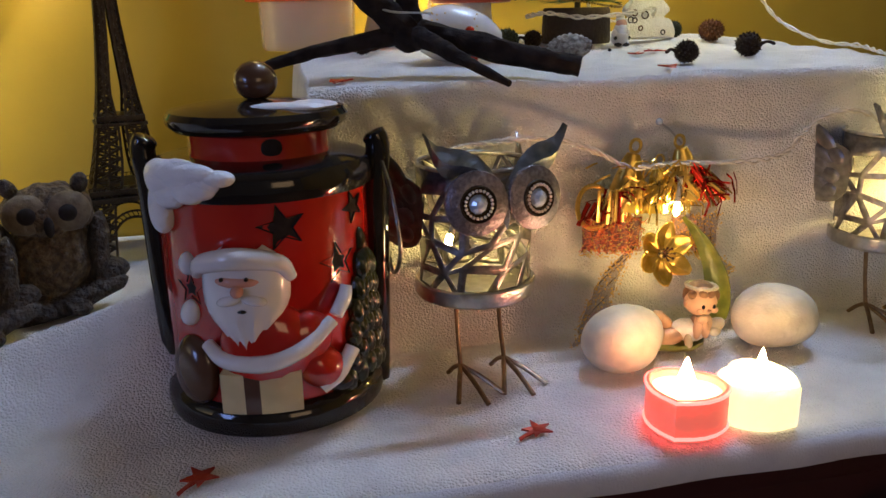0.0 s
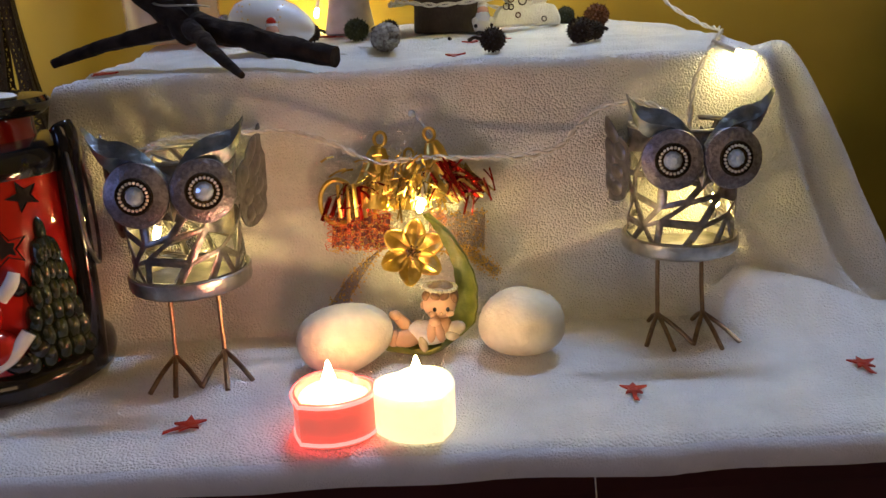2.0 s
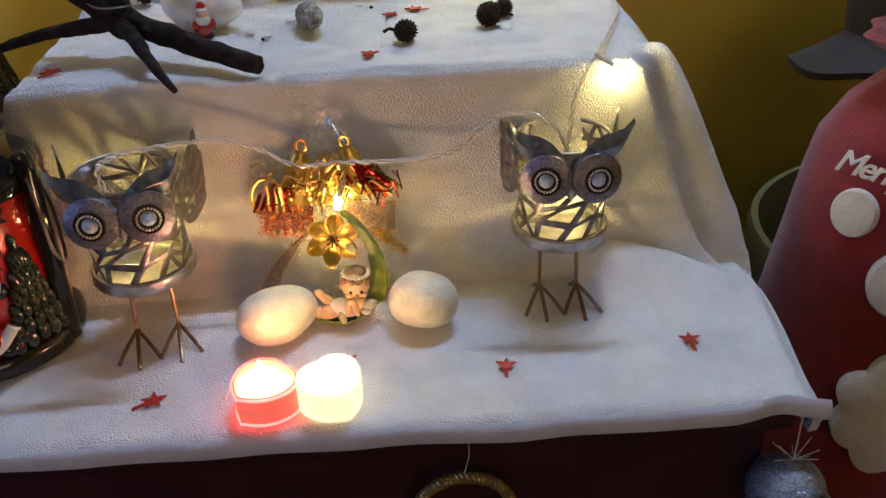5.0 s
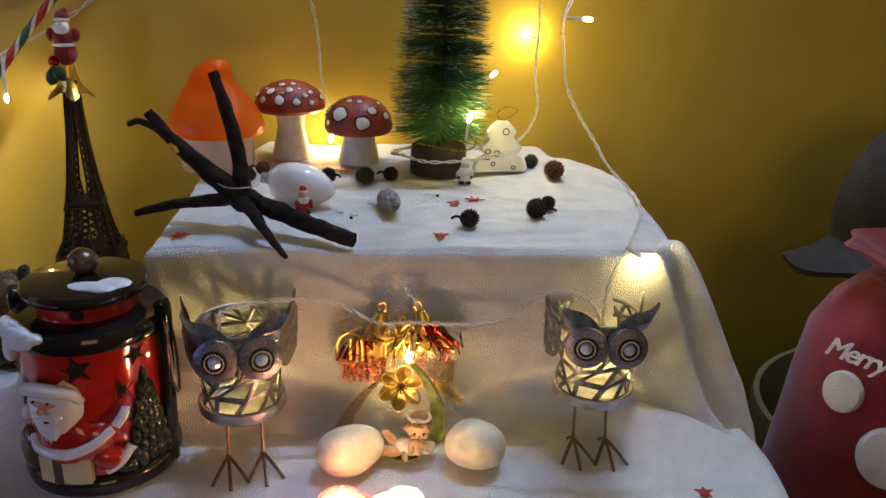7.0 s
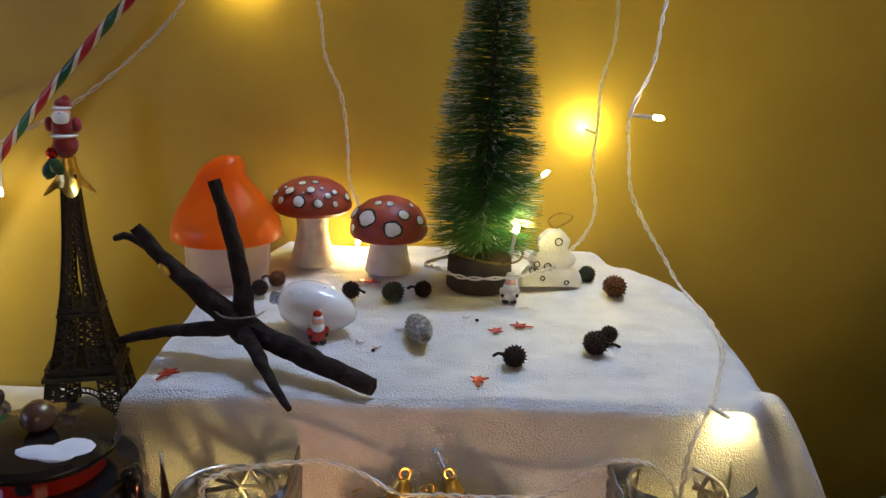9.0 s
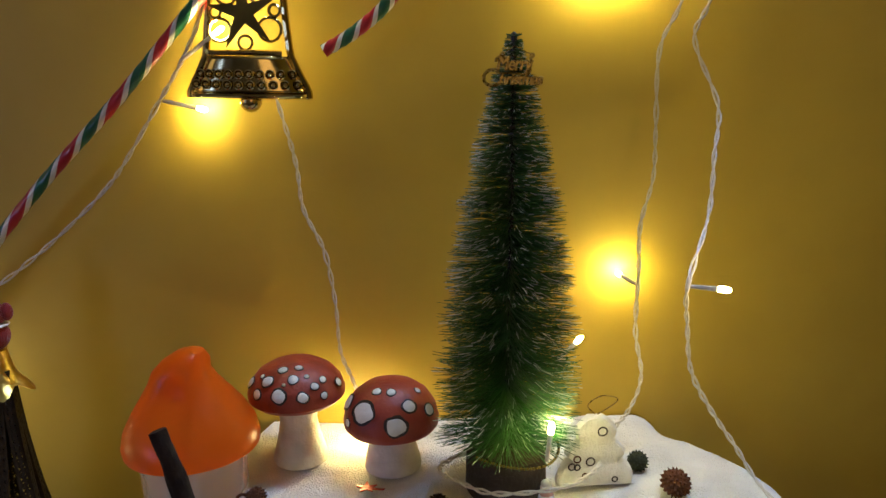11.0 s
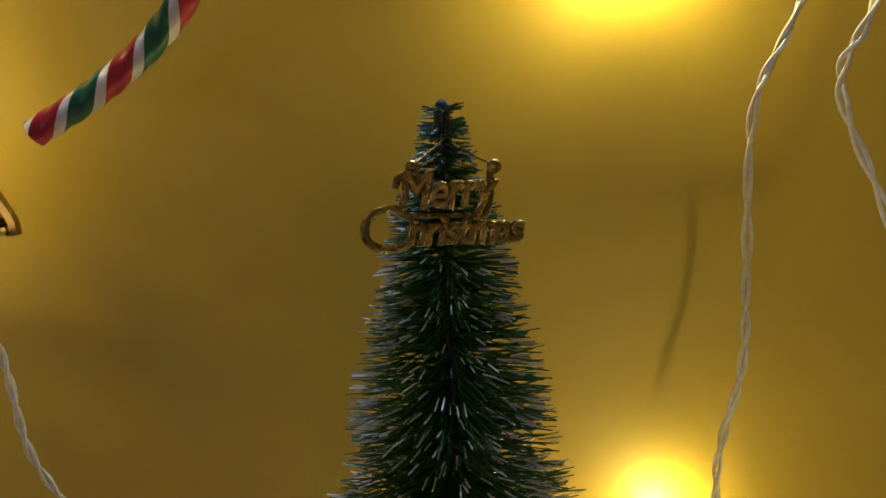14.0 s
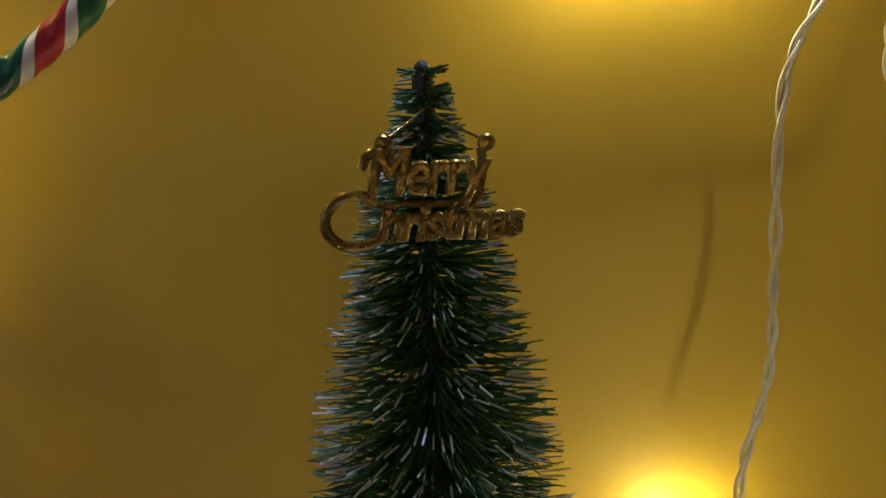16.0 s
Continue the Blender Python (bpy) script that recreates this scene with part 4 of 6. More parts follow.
mushroom("short red toadstool figure with large white spots", 0.2235, 0.722, upper(0.722) + 0.0012, [(0, 0), (0.0225, 0), (0.0228, 0.002), (0.0210, 0.012), (0.0185, 0.024), (0.0178, 0.034), (0.0190, 0.040), (0, 0.041)],
         [(0, 0.0355), (0.024, 0.0345), (0.0350, 0.0350), (0.0378, 0.0385), (0.0382, 0.0430), (0.0358, 0.0530), (0.0300, 0.0625), (0.0210, 0.0695), (0.0100, 0.0735), (0, 0.0745)],
         [(-34, 30, 0.0092), (10, 14, 0.0078), (32, 38, 0.0054), (8, 62, 0.0036), (-30, 62, 0.0036), (62, 24, 0.0050), (-78, 30, 0.0070), (-58, 8, 0.0034), (70, 52, 0.0030)], 2)


# ---------- orange-lidded tub ----------
def tub():
    x, y = 0.0735, 0.690
    t = thing("plastic_tub", "clear plastic tub with an orange mushroom-shaped lid", "plastic tub", x, y, upper(y) + 0.0012)
    part("tub_body", lathe([(0, 0.0012), (0.0370, 0.0010), (0.0392, 0.004), (0.0402, 0.045), (0.0390, 0.045), (0.0378, 0.005), (0, 0.0030)], 48), M_CLEAR, t, "milky clear plastic tub")
    b = lathe([(0.0455, 0.0400), (0.0505, 0.0405), (0.0512, 0.0460), (0.0490, 0.0560), (0.0425, 0.0680), (0.0340, 0.0800), (0.0262, 0.0910), (0.0215, 0.1000), (0.0175, 0.1085), (0.0105, 0.1150), (0, 0.1172)], 56)
    for v in b.verts:
        k = smooth01((v.co.z - 0.06) / 0.06)
        v.co.x -= 0.004 * k
        # pinched hood and the dent in its front
        d = math.exp(-((v.co.x + 0.004) / 0.014) ** 2 - ((v.co.z - 0.084) / 0.012) ** 2)
        if v.co.y < 0:
            v.co.y += 0.010 * d
        if v.co.z > 0.10:
            v.co.x += 0.010 * (v.co.z - 0.10) / 0.017
    part("lid", b, M_ORANGE, t, "orange translucent plastic lid")
    return t


tub()


# ---------- felt tree ornament ----------
def felt_tree():
    t = thing("felt_tree_ornament", "padded white felt tree ornament with ring prints", "ornament", 0.3805, 0.6905, upper(0.69) + 0.001, 4)
    half = [(0.0295, 0.002), (0.0305, 0.008), (0.0255, 0.0185), (0.0175, 0.0215), (0.0235, 0.0270), (0.0215, 0.0320), (0.0150, 0.0385), (0.0150, 0.0425), (0.0165, 0.0470), (0.0120, 0.0530), (0.0060, 0.0585)]
    hp = spline([(a, b_, 0) for a, b_ in half], 40)
    outline = [(-p[0], p[1]) for p in hp] + [(p[0], p[1]) for p in hp[::-1]]
    b = bmesh.new()
    rows = []
    for k, d in ((0.72, -0.0085), (0.90, -0.0068), (1.0, 0.0), (0.90, 0.0068), (0.72, 0.0085)):
        rows.append([b.verts.new((px * k, d * (1 - 0.35 * pz / 0.06), 0.003 + (pz - 0.003) * (1 - (1 - k) * 0.45) + (1 - k) * 0.008)) for px, pz in outline])
    n = len(outline)
    for a, c in zip(rows, rows[1:]):
        for i in range(n):
            b.faces.new([a[i], c[i], c[(i + 1) % n], a[(i + 1) % n]])
    for r in (rows[0], rows[-1]):
        for i in range(n // 2 - 1):
            b.faces.new([r[i], r[i + 1], r[n - 2 - i], r[n - 1 - i]])
    bmesh.ops.recalc_face_normals(b, faces=b.faces)
    part("cushion", b, M_PLUSH, t)
    for px, pz, r, mt in ((0.004, 0.0475, 0.0034, M_LOG), (-0.005, 0.0235, 0.0032, M_LOG), (-0.015, 0.0255, 0.0026, M_PODR), (-0.019, 0.0195, 0.0026, M_LOG), (-0.009, 0.0120, 0.0020, M_PODR), (0.014, 0.008, 0.0020, M_LOG), (-0.015, 0.019, 0.0022, M_LOG)):
        part("ring_print", tube([(px + r * math.cos(a), -0.0093 + 0.0018 * pz / 0.05 + abs(px) * 0.06, pz + r * math.sin(a)) for a in np.linspace(0, 2 * math.pi, 22)[:-1]], 0.0006, 5, close=True), mt, t)
    part("hanging_loop", tube(spline([(0, 0, 0.058), (-0.006, 0, 0.066), (0.004, 0, 0.073), (0.016, 0, 0.071), (0.014, 0, 0.066), (0.001, 0, 0.058)], 30), 0.0005, 5), M_DGOLD, t, "thin gold thread loop")


felt_tree()


# ---------- small Santa and snowman figures (each one mesh) ----------
def little_figure(name, label, m, robe, scale=1.0, sack=False):
    b = bmesh.new()
    for c, r, mt in (((0, 0, 0.0075), (0.0088, 0.0075, 0.0080), 0), ((0, -0.001, 0.016), (0.0068, 0.0062, 0.0062), 1), ((0, -0.002, 0.0205), (0.0055, 0.0052, 0.0055), 2), ((0, -0.0045, 0.0180), (0.0046, 0.0030, 0.0042), 1), ((0, 0, 0.0245), (0.0050, 0.0050, 0.0030), 1), ((0, 0.0005, 0.0268), (0.0042, 0.0042, 0.0042), 0), ((0.0025, 0.001, 0.0295), (0.0016, 0.0016, 0.0016), 1), ((-0.0072, -0.002, 0.0115), (0.0030, 0.0030, 0.0045), 0), ((0.0072, -0.002, 0.0115), (0.0030, 0.0030, 0.0045), 0), ((-0.0070, -0.004, 0.0080), (0.0020,) * 3, 3), ((0.0070, -0.004, 0.0080), (0.0020,) * 3, 3), ((-0.0040, -0.004, 0.0020), (0.0036, 0.0046, 0.0022), 3), ((0.0040, -0.004, 0.0020), (0.0036, 0.0046, 0.0022), 3), ((0, -0.0056, 0.0208), (0.0010,) * 3, 4)):
        blob(b, Vector(c) * scale, tuple(v * scale for v in r), mt, sub=2, rough=0.05, freq=200)
    return single(name, b, [robe, M_WHITEG, M_SKIN, M_BLACKG, M_REDG], label, "figurine", m)


little_figure("santa_figurine", "tiny white and red Santa figurine beside the tree base", pose(0.339, 0.652, upper(0.652) + 0.001, 0, 0, 5), M_MUSHW, 0.92)
little_figure("santa_figurine", "tiny dark red Santa figurine against the white bauble", pose(0.1800, 0.5575, upper(0.557) + 0.001, 6, 0, 25), M_REDG, 0.90)


# ---------- white egg bauble ----------
t = thing("egg_bauble", "glossy white egg-shaped bauble with a silver cap lying down", "bauble", 0.1735, 0.579, upper(0.579) + 0.0215, 0)
b = lathe([(0, -0.030), (0.007, -0.0285), (0.0150, -0.0225), (0.0195, -0.013), (0.0212, -0.002), (0.0200, 0.010), (0.0160, 0.022), (0.0100, 0.031), (0.0045, 0.0360), (0, 0.037)], 48)
part("shell", b, M_WHITEG, t, m=pose(0, 0, 0, 0, 96, -14))
part("cap", lathe([(0.0, -0.037), (0.0052, -0.0368), (0.0056, -0.034), (0.0052, -0.0305), (0.0060, -0.0290), (0.0070, -0.0280)], 20), M_GLITTER, t, "silver crown cap", m=pose(0, 0, 0, 0, 96, -14))
b = bmesh.new()
rnd = random.Random(3)
for _ in range(40):
    a, h = rnd.uniform(0, 6.28), rnd.uniform(-0.018, 0.02)
    r = float(np.interp(h, [-0.0225, -0.013, -0.002, 0.010, 0.022], [0.0150, 0.0195, 0.0212, 0.0200, 0.0160])) + 0.0001
    blob(b, (r * math.cos(a), r * math.sin(a), h), (0.0007,) * 3, sub=1)
tagged(part("glitter", b, M_GOLD, t, "scattered gold dots", m=pose(0, 0, 0, 0, 96, -14)), kind="stuff")


# ---------- seed pods and cone ----------
def pod(label, x, y, r, mat, seed, stalk=None, sq=(1.0, 1.0, 0.92)):
    rnd = random.Random(seed)
    t = thing("seed_pod", label, "seed pod", x, y, upper(y) + r[2] * 0.93 + 0.001, rnd.uniform(0, 360), group="seed pods")
    b = bmesh.new()
    blob(b, (0, 0, 0), (r[0] * 0.86, r[1] * 0.86, r[2] * 0.86), sub=3, rough=0.1, freq=150)
    for k in range(110):
        zz = 1 - 2 * (k + 0.5) / 110
        a = k * 2.39996
        d = Vector((math.sqrt(1 - zz * zz) * math.cos(a), math.sqrt(1 - zz * zz) * math.sin(a), zz))
        p = Vector((d.x * r[0], d.y * r[1], d.z * r[2]))
        sd = d.orthogonal().normalized() * r[0] * 0.115
        s2 = d.cross(sd).normalized() * r[0] * 0.115
        base = [b.verts.new(p * 0.80 + q) for q in (sd, s2, -sd, -s2)]
        tip = b.verts.new(p * rnd.uniform(1.0, 1.10) + sd * rnd.uniform(-0.5, 0.5))
        for i in range(4):
            b.faces.new([base[i], base[(i + 1) % 4], tip])
    part("husk", b, mat, t, smooth=False)
    if stalk:
        part("stalk", tube(spline([(r[0] * 0.7, 0, 0), (r[0] * 1.25, 0.001, 0.002), (r[0] * 1.7, 0.003, 0.0)], 8), [0.0016, 0.0014, 0.0013, 0.0012, 0.0012, 0.0012, 0.0014, 0.0012], 6), mat, t, m=pose(0, 0, 0, 0, 0, stalk - math.degrees(t.rotation_euler.z)))


for k, (x, y, r, mt, lb, st) in enumerate((
        (0.1135, 0.6465, (0.0082, 0.0082, 0.0078), M_POD, "dark round spiky seed pod", None),
        (0.1245, 0.6690, (0.0084, 0.0084, 0.0080), M_PODR, "reddish brown round spiky seed pod", 170),
        (0.1960, 0.6480, (0.0090, 0.0084, 0.0084), M_POD, "dark round spiky seed pod", -40),
        (0.2345, 0.6440, (0.0110, 0.0105, 0.0098), M_PODG, "greenish round spiky seed pod", None),
        (0.2610, 0.6560, (0.0085, 0.0085, 0.0082), M_POD, "dark round spiky seed pod with a stalk", 170),
        (0.4180, 0.7080, (0.0088, 0.0088, 0.0088), M_PODG, "small olive brown spiky seed pod", None),
        (0.4390, 0.6750, (0.0140, 0.0115, 0.0105), M_PODR, "oval reddish brown spiky seed pod", None),
        (0.3360, 0.5280, (0.0098, 0.0094, 0.0090), M_POD, "dark round spiky seed pod with a stalk", 175),
        (0.4020, 0.5540, (0.0112, 0.0105, 0.0102), M_POD, "dark round spiky seed pod with a stalk", -30),
        (0.4165, 0.5760, (0.0078, 0.0078, 0.0076), M_POD, "small dark spiky seed pod", None))):
    pod(lb + " on the towel", x, y, r, mt, 20 + k, st)

b = bmesh.new()
for k in range(130):
    q = (k + 0.5) / 130
    zz = -0.0165 + 0.033 * q
    rr = 0.0090 * math.sin(math.pi * (0.08 + 0.86 * q)) ** 0.7
    a = k * 2.39996
    blob(b, (rr * math.cos(a), rr * math.sin(a), zz), (0.0021, 0.0021, 0.0016), sub=1, rot=turn(0, 40, math.degrees(a)))
blob(b, (0, 0, 0), (0.0085, 0.0085, 0.0165), sub=2)
single("pine_cone", b, M_CONE, "frosted grey elongated cone lying on the towel", "cone", pose(0.2610, 0.5690, upper(0.569) + 0.0102, 84, 0, 14) @ Matrix.Diagonal((1, 1, 1.45, 1)))


# ---------- forked branch ----------
def branch():
    t = thing("forked_branch", "dark dry forked branch standing on three stubs", "branch", 0, 0, 0)
    hub = (0.1310, 0.5215, 0.1960)
    limbs = [("limb", [hub, (0.160, 0.507, 0.190), (0.198, 0.490, 0.1810), (0.2330, 0.4735, 0.1735)], (0.0098, 0.0085, 0.0072, 0.0066)),
             ("limb", [hub, (0.145, 0.498, 0.188), (0.160, 0.475, 0.178), (0.1790, 0.4500, 0.1665)], (0.0085, 0.0055, 0.0040, 0.0022)),
             ("limb", [hub, (0.105, 0.528, 0.191), (0.066, 0.535, 0.184), (0.0300, 0.5405, 0.1735)], (0.0090, 0.0060, 0.0046, 0.0032)),
             ("limb", [hub, (0.112, 0.521, 0.212), (0.083, 0.520, 0.239), (0.0690, 0.5195, 0.254), (0.0560, 0.5190, 0.2715)], (0.0105, 0.0088, 0.0066, 0.0058, 0.0048)),
             ("limb", [hub, (0.130, 0.527, 0.225), (0.122, 0.534, 0.262), (0.1080, 0.541, 0.3030)], (0.0105, 0.0068, 0.0056, 0.0050)),
             ("twig", [(0.0690, 0.5195, 0.254), (0.055, 0.527, 0.2580), (0.0420, 0.534, 0.2600), (0.0320, 0.540, 0.2560)], (0.0045, 0.0032, 0.0028, 0.0024))]
    for nm, pts, rad in limbs:
        p = spline(pts, 30)
        part(nm, tube(p, list(np.interp(np.linspace(0, 1, 30), np.linspace(0, 1, len(rad)), rad)), 12, rough=0.28), M_BARK, t)
    b = bmesh.new()
    blob(b, hub, (0.0135, 0.0120, 0.0130), sub=3, rough=0.25, freq=90)
    part("knot", b, M_BARK, t)
    part("wire_tie", tube(spline([(0.112, 0.514, 0.2110), (0.120, 0.508, 0.2090), (0.131, 0.507, 0.2085), (0.143, 0.515, 0.2080), (0.146, 0.527, 0.207)], 22), 0.0007, 5), M_STEEL, t, "thin silver wire tie")
    b = bmesh.new()
    blob(b, (0.0775, 0.5130, 0.2410), (0.0060, 0.0016, 0.0030), sub=2, rough=0.3, freq=300, rot=turn(0, 45, 0))
    part("gold_tape", b, M_GOLD, t, "scrap of gold tape")


branch()


# ---------- red foil stars ----------
def foil_star(label, x, y, z, r, rz, tail=True, rx=0.0):
    b = bmesh.new()
    o = star_outline(r, 0.40)
    prism(b, o, 0.0004, 0.0014)
    for v in b.verts:
        v.co.z += 0.10 * abs(v.co.x) + 0.0006 * noise.noise(v.co * 300)
    if tail:
        prism(b, [(-0.0016, -r * 0.2), (0.0016, -r * 0.2), (0.0012, -r * 1.2), (0.0022, -r * 1.7), (-0.0002, -r * 1.6), (-0.0008, -r * 1.2)], 0.0005, 0.0012)
    single("foil_star", b, M_STAR, label, "foil star", pose(x, y, z, rx, 0, rz), group="red stars", smooth=False)


for x, y, r, rz, tail in ((0.1590, 0.3300, 0.0085, -62, True), (0.3905, 0.3440, 0.0075, -10, True), (0.5210, 0.3585, 0.0078, -5, True), (-0.0080, 0.3250, 0.0095, -40, True), (0.2850, 0.3600, 0.0060, 20, False), (-0.1100, 0.3550, 0.0080, 30, True)):
    foil_star("crinkled red foil star lying on the towel", x, y, cloth_z(x, y) + 0.0010, r, rz, tail)
for x, y, r, rz, tail in ((0.0817, 0.4975, 0.0082, -25, True), (0.3085, 0.5015, 0.0072, -10, True), (0.3245, 0.5885, 0.0068, 20, False), (0.3440, 0.5980, 0.0075, 80, True), (0.2050, 0.6900, 0.0085, 75, True)):
    foil_star("crinkled red foil star lying on the raised towel", x, y, cloth_z(x, y) + 0.0012, r, rz, tail)
foil_star("red foil star on the white cloth beside the owls", -0.0923, 0.5515, cloth_z(-0.0923, 0.5515) + 0.001, 0.0090, 85, True)

# scraps of white paper snow and a crumb of bark on the raised towel
for k, (x, y) in enumerate(((0.243, 0.585), (0.268, 0.628), (0.215, 0.560), (0.228, 0.553), (0.352, 0.640), (0.300, 0.610))):
    b = bmesh.new()
    prism(b, star_outline(0.0042, 0.5), 0.0002, 0.0010)
    single("paper_snowflake", b, M_CANEW, "tiny white paper star scrap on the towel", "paper scrap", pose(x, y, cloth_z(x, y) + 0.0012, 6, 4, 40 * k), group="paper scraps", smooth=False)
for x, y in ((0.309, 0.604), (0.226, 0.545)):
    b = bmesh.new()
    blob(b, (0, 0, 0.0012), (0.0016, 0.0012, 0.0014), sub=2, rough=0.4, freq=500)
    single("bark_crumb", b, M_BARK, "tiny dark bark crumb on the towel", "bark crumb", pose(x, y, cloth_z(x, y) + 0.0004), group="bark crumbs")

# ---------- green plaque on the wall ----------
b = bmesh.new()
prism(b, [(0.018 * math.cos(a), 0.034 * (1 if math.sin(a) > 0 else -1) + 0.017 * math.sin(a)) for a in np.linspace(0.05, 2 * math.pi + 0.05, 41)[:-1]], 0, 0.006)
single("green_plaque", b, M_GREENP, "rounded bright green plastic plaque on the wall", "plaque", pose(-0.2660, 0.7985, 0.2180, 90, 0, 0))


# ---------- fairy lights ----------
def cable(label, pts, bulbs, twist=0.0013, n=None, dim=(), inner=(), strong=()):
    """Two thin clear strands twisted round each other, with bulbs as (stalk start, tip)."""
    t = thing("fairy_light_string", label, "fairy lights", 0, 0, 0, group="fairy lights")
    n = n or 14 * len(pts)
    p = spline(pts, n)
    for s in (0, 1):
        q = []
        for k, c in enumerate(p):
            a = k * 0.55 + s * math.pi
            d = Vector(p[min(k + 1, n - 1)]) - Vector(p[max(k - 1, 0)])
            d.normalize()
            o = d.orthogonal().normalized()
            q.append(Vector(c) + (o * math.cos(a) + d.cross(o) * math.sin(a)) * twist * (0.7 + 0.7 * abs(noise.noise(Vector(c) * 25))))
        part("strand", tube(q, 0.00090, 6), M_CABLE, t)
    for kb, (a, b_) in enumerate(bulbs):
        a, b_ = Vector(a), Vector(b_)
        d = (b_ - a).normalized()
        part("bulb_holder", tube([a, a + (b_ - a) * 0.5, b_ - d * 0.005], [0.0014, 0.0017, 0.0019], 8), M_CABLE, t)
        bm_ = lathe([(0, 0.0), (0.0018, 0.0005), (0.0021, 0.004), (0.0019, 0.0065), (0.0012, 0.0082), (0, 0.0088)], 12)
        part("bulb", bm_, M_BULBD if kb in dim else M_BULBI if kb in inner else M_BULBT if kb in strong else M_BULB, t, "glowing warm white bulb", m=Matrix.Translation(b_ - d * 0.005) @ d.to_track_quat("Z", "Y").to_matrix().to_4x4())
    return t


# along the wall beside the tree
cable("thin clear fairy light cable hanging down the wall by the tree", [(0.475, 0.762, 0.62), (0.452, 0.762, 0.541), (0.436, 0.761, 0.504), (0.435, 0.760, 0.446), (0.434, 0.758, 0.406), (0.425, 0.756, 0.369), (0.4245, 0.755, 0.330), (0.423, 0.752, 0.281), (0.428, 0.748, 0.245), (0.420, 0.742, 0.221), (0.405, 0.735, 0.205), (0.385, 0.725, 0.196), (0.350, 0.725, 0.200), (0.338, 0.724, 0.215), (0.352, 0.728, 0.260)],
      [((0.4245, 0.757, 0.3185), (0.4160, 0.7895, 0.3190)), ((0.352, 0.728, 0.262), (0.3745, 0.734, 0.2815))], dim=(1,))
cable("thin clear fairy light cable looping through the tree", [(0.395, 0.716, 0.192), (0.372, 0.655, 0.208), (0.345, 0.640, 0.205), (0.30, 0.640, 0.202), (0.272, 0.655, 0.206), (0.262, 0.672, 0.2035), (0.274, 0.690, 0.204), (0.33, 0.728, 0.209)],
      [((0.338, 0.642, 0.225), (0.3420, 0.6480, 0.2480))])
# down to the second owl
cable("thin clear fairy light cable trailing over the towel into the owl", [(0.480, 0.745, 0.60), (0.466, 0.74, 0.539), (0.456, 0.74, 0.5105), (0.4740, 0.735, 0.463), (0.467, 0.715, 0.428), (0.457, 0.690, 0.388), (0.4315, 0.645, 0.351), (0.434, 0.650, 0.320), (0.443, 0.665, 0.281), (0.460, 0.670, 0.249), (0.478, 0.668, 0.222), (0.494, 0.655, 0.196), (0.5120, 0.618, 0.1785), (0.505, 0.560, 0.1765), (0.490, 0.520, 0.174), (0.474, 0.480, 0.1725), (0.462, 0.458, 0.168), (0.450, 0.446, 0.150), (0.446, 0.440, 0.125), (0.444, 0.436, 0.100)],
      [((0.4330, 0.645, 0.350), (0.4545, 0.6390, 0.3490)), ((0.466, 0.466, 0.1735), (0.4830, 0.4570, 0.1650)), ((0.449, 0.434, 0.104), (0.4600, 0.4290, 0.0810))], dim=(1,), inner=(2,))
# from owl to owl
cable("thin clear fairy light cable strung between the two owls", [(0.446, 0.437, 0.105), (0.438, 0.440, 0.128), (0.420, 0.443, 0.140), (0.397, 0.446, 0.139), (0.380, 0.446, 0.128), (0.368, 0.445, 0.116), (0.345, 0.441, 0.112), (0.312, 0.437, 0.113), (0.285, 0.436, 0.1145), (0.255, 0.438, 0.113), (0.232, 0.441, 0.124), (0.205, 0.441, 0.133), (0.180, 0.436, 0.1345), (0.158, 0.430, 0.1340), (0.140, 0.420, 0.134), (0.130, 0.412, 0.129), (0.134, 0.408, 0.110), (0.140, 0.404, 0.090)],
      [((0.287, 0.434, 0.106), (0.2815, 0.4270, 0.0865)), ((0.138, 0.408, 0.106), (0.1300, 0.4060, 0.0830))], inner=(0, 1))
# behind the toadstools
cable("thin clear fairy light cable hanging behind the toadstools", [(0.130, 0.778, 0.50), (0.142, 0.777, 0.455), (0.150, 0.776, 0.420), (0.154, 0.775, 0.383), (0.169, 0.774, 0.348), (0.176, 0.773, 0.303), (0.178, 0.772, 0.262), (0.187, 0.768, 0.238), (0.193, 0.764, 0.222), (0.192, 0.760, 0.2130)],
      [((0.192, 0.760, 0.2130), (0.1895, 0.7540, 0.1990))])
# on the left
cable("thin clear fairy light cable sagging along the wall", [(-0.36, 0.775, 0.15), (-0.30, 0.775, 0.215), (-0.245, 0.775, 0.262), (-0.175, 0.775, 0.288), (-0.110, 0.775, 0.322), (-0.060, 0.775, 0.357), (-0.013, 0.775, 0.397), (0.012, 0.775, 0.425), (0.045, 0.775, 0.473), (0.066, 0.775, 0.504), (0.084, 0.775, 0.540), (0.10, 0.775, 0.60)],
      [((-0.33, 0.775, 0.18), (-0.3000, 0.7300, 0.1600)), ((-0.178, 0.768, 0.284), (-0.1705, 0.7480, 0.2385)), ((0.047, 0.776, 0.4730), (0.0760, 0.7850, 0.4650)), ((0.066, 0.774, 0.5040), (0.1000, 0.7665, 0.5260)), ((0.094, 0.775, 0.575), (0.1100, 0.7800, 0.5950))], dim=(1, 4), strong=(0,))
# above the picture's top
cable("thin clear fairy light cable along the top of the wall", [(0.10, 0.776, 0.60), (0.20, 0.776, 0.625), (0.30, 0.776, 0.632), (0.40, 0.776, 0.618), (0.475, 0.770, 0.61)],
      [((0.398, 0.776, 0.600), (0.4000, 0.7820, 0.5680)), ((0.24, 0.776, 0.63), (0.2300, 0.7800, 0.650))], strong=(0,))


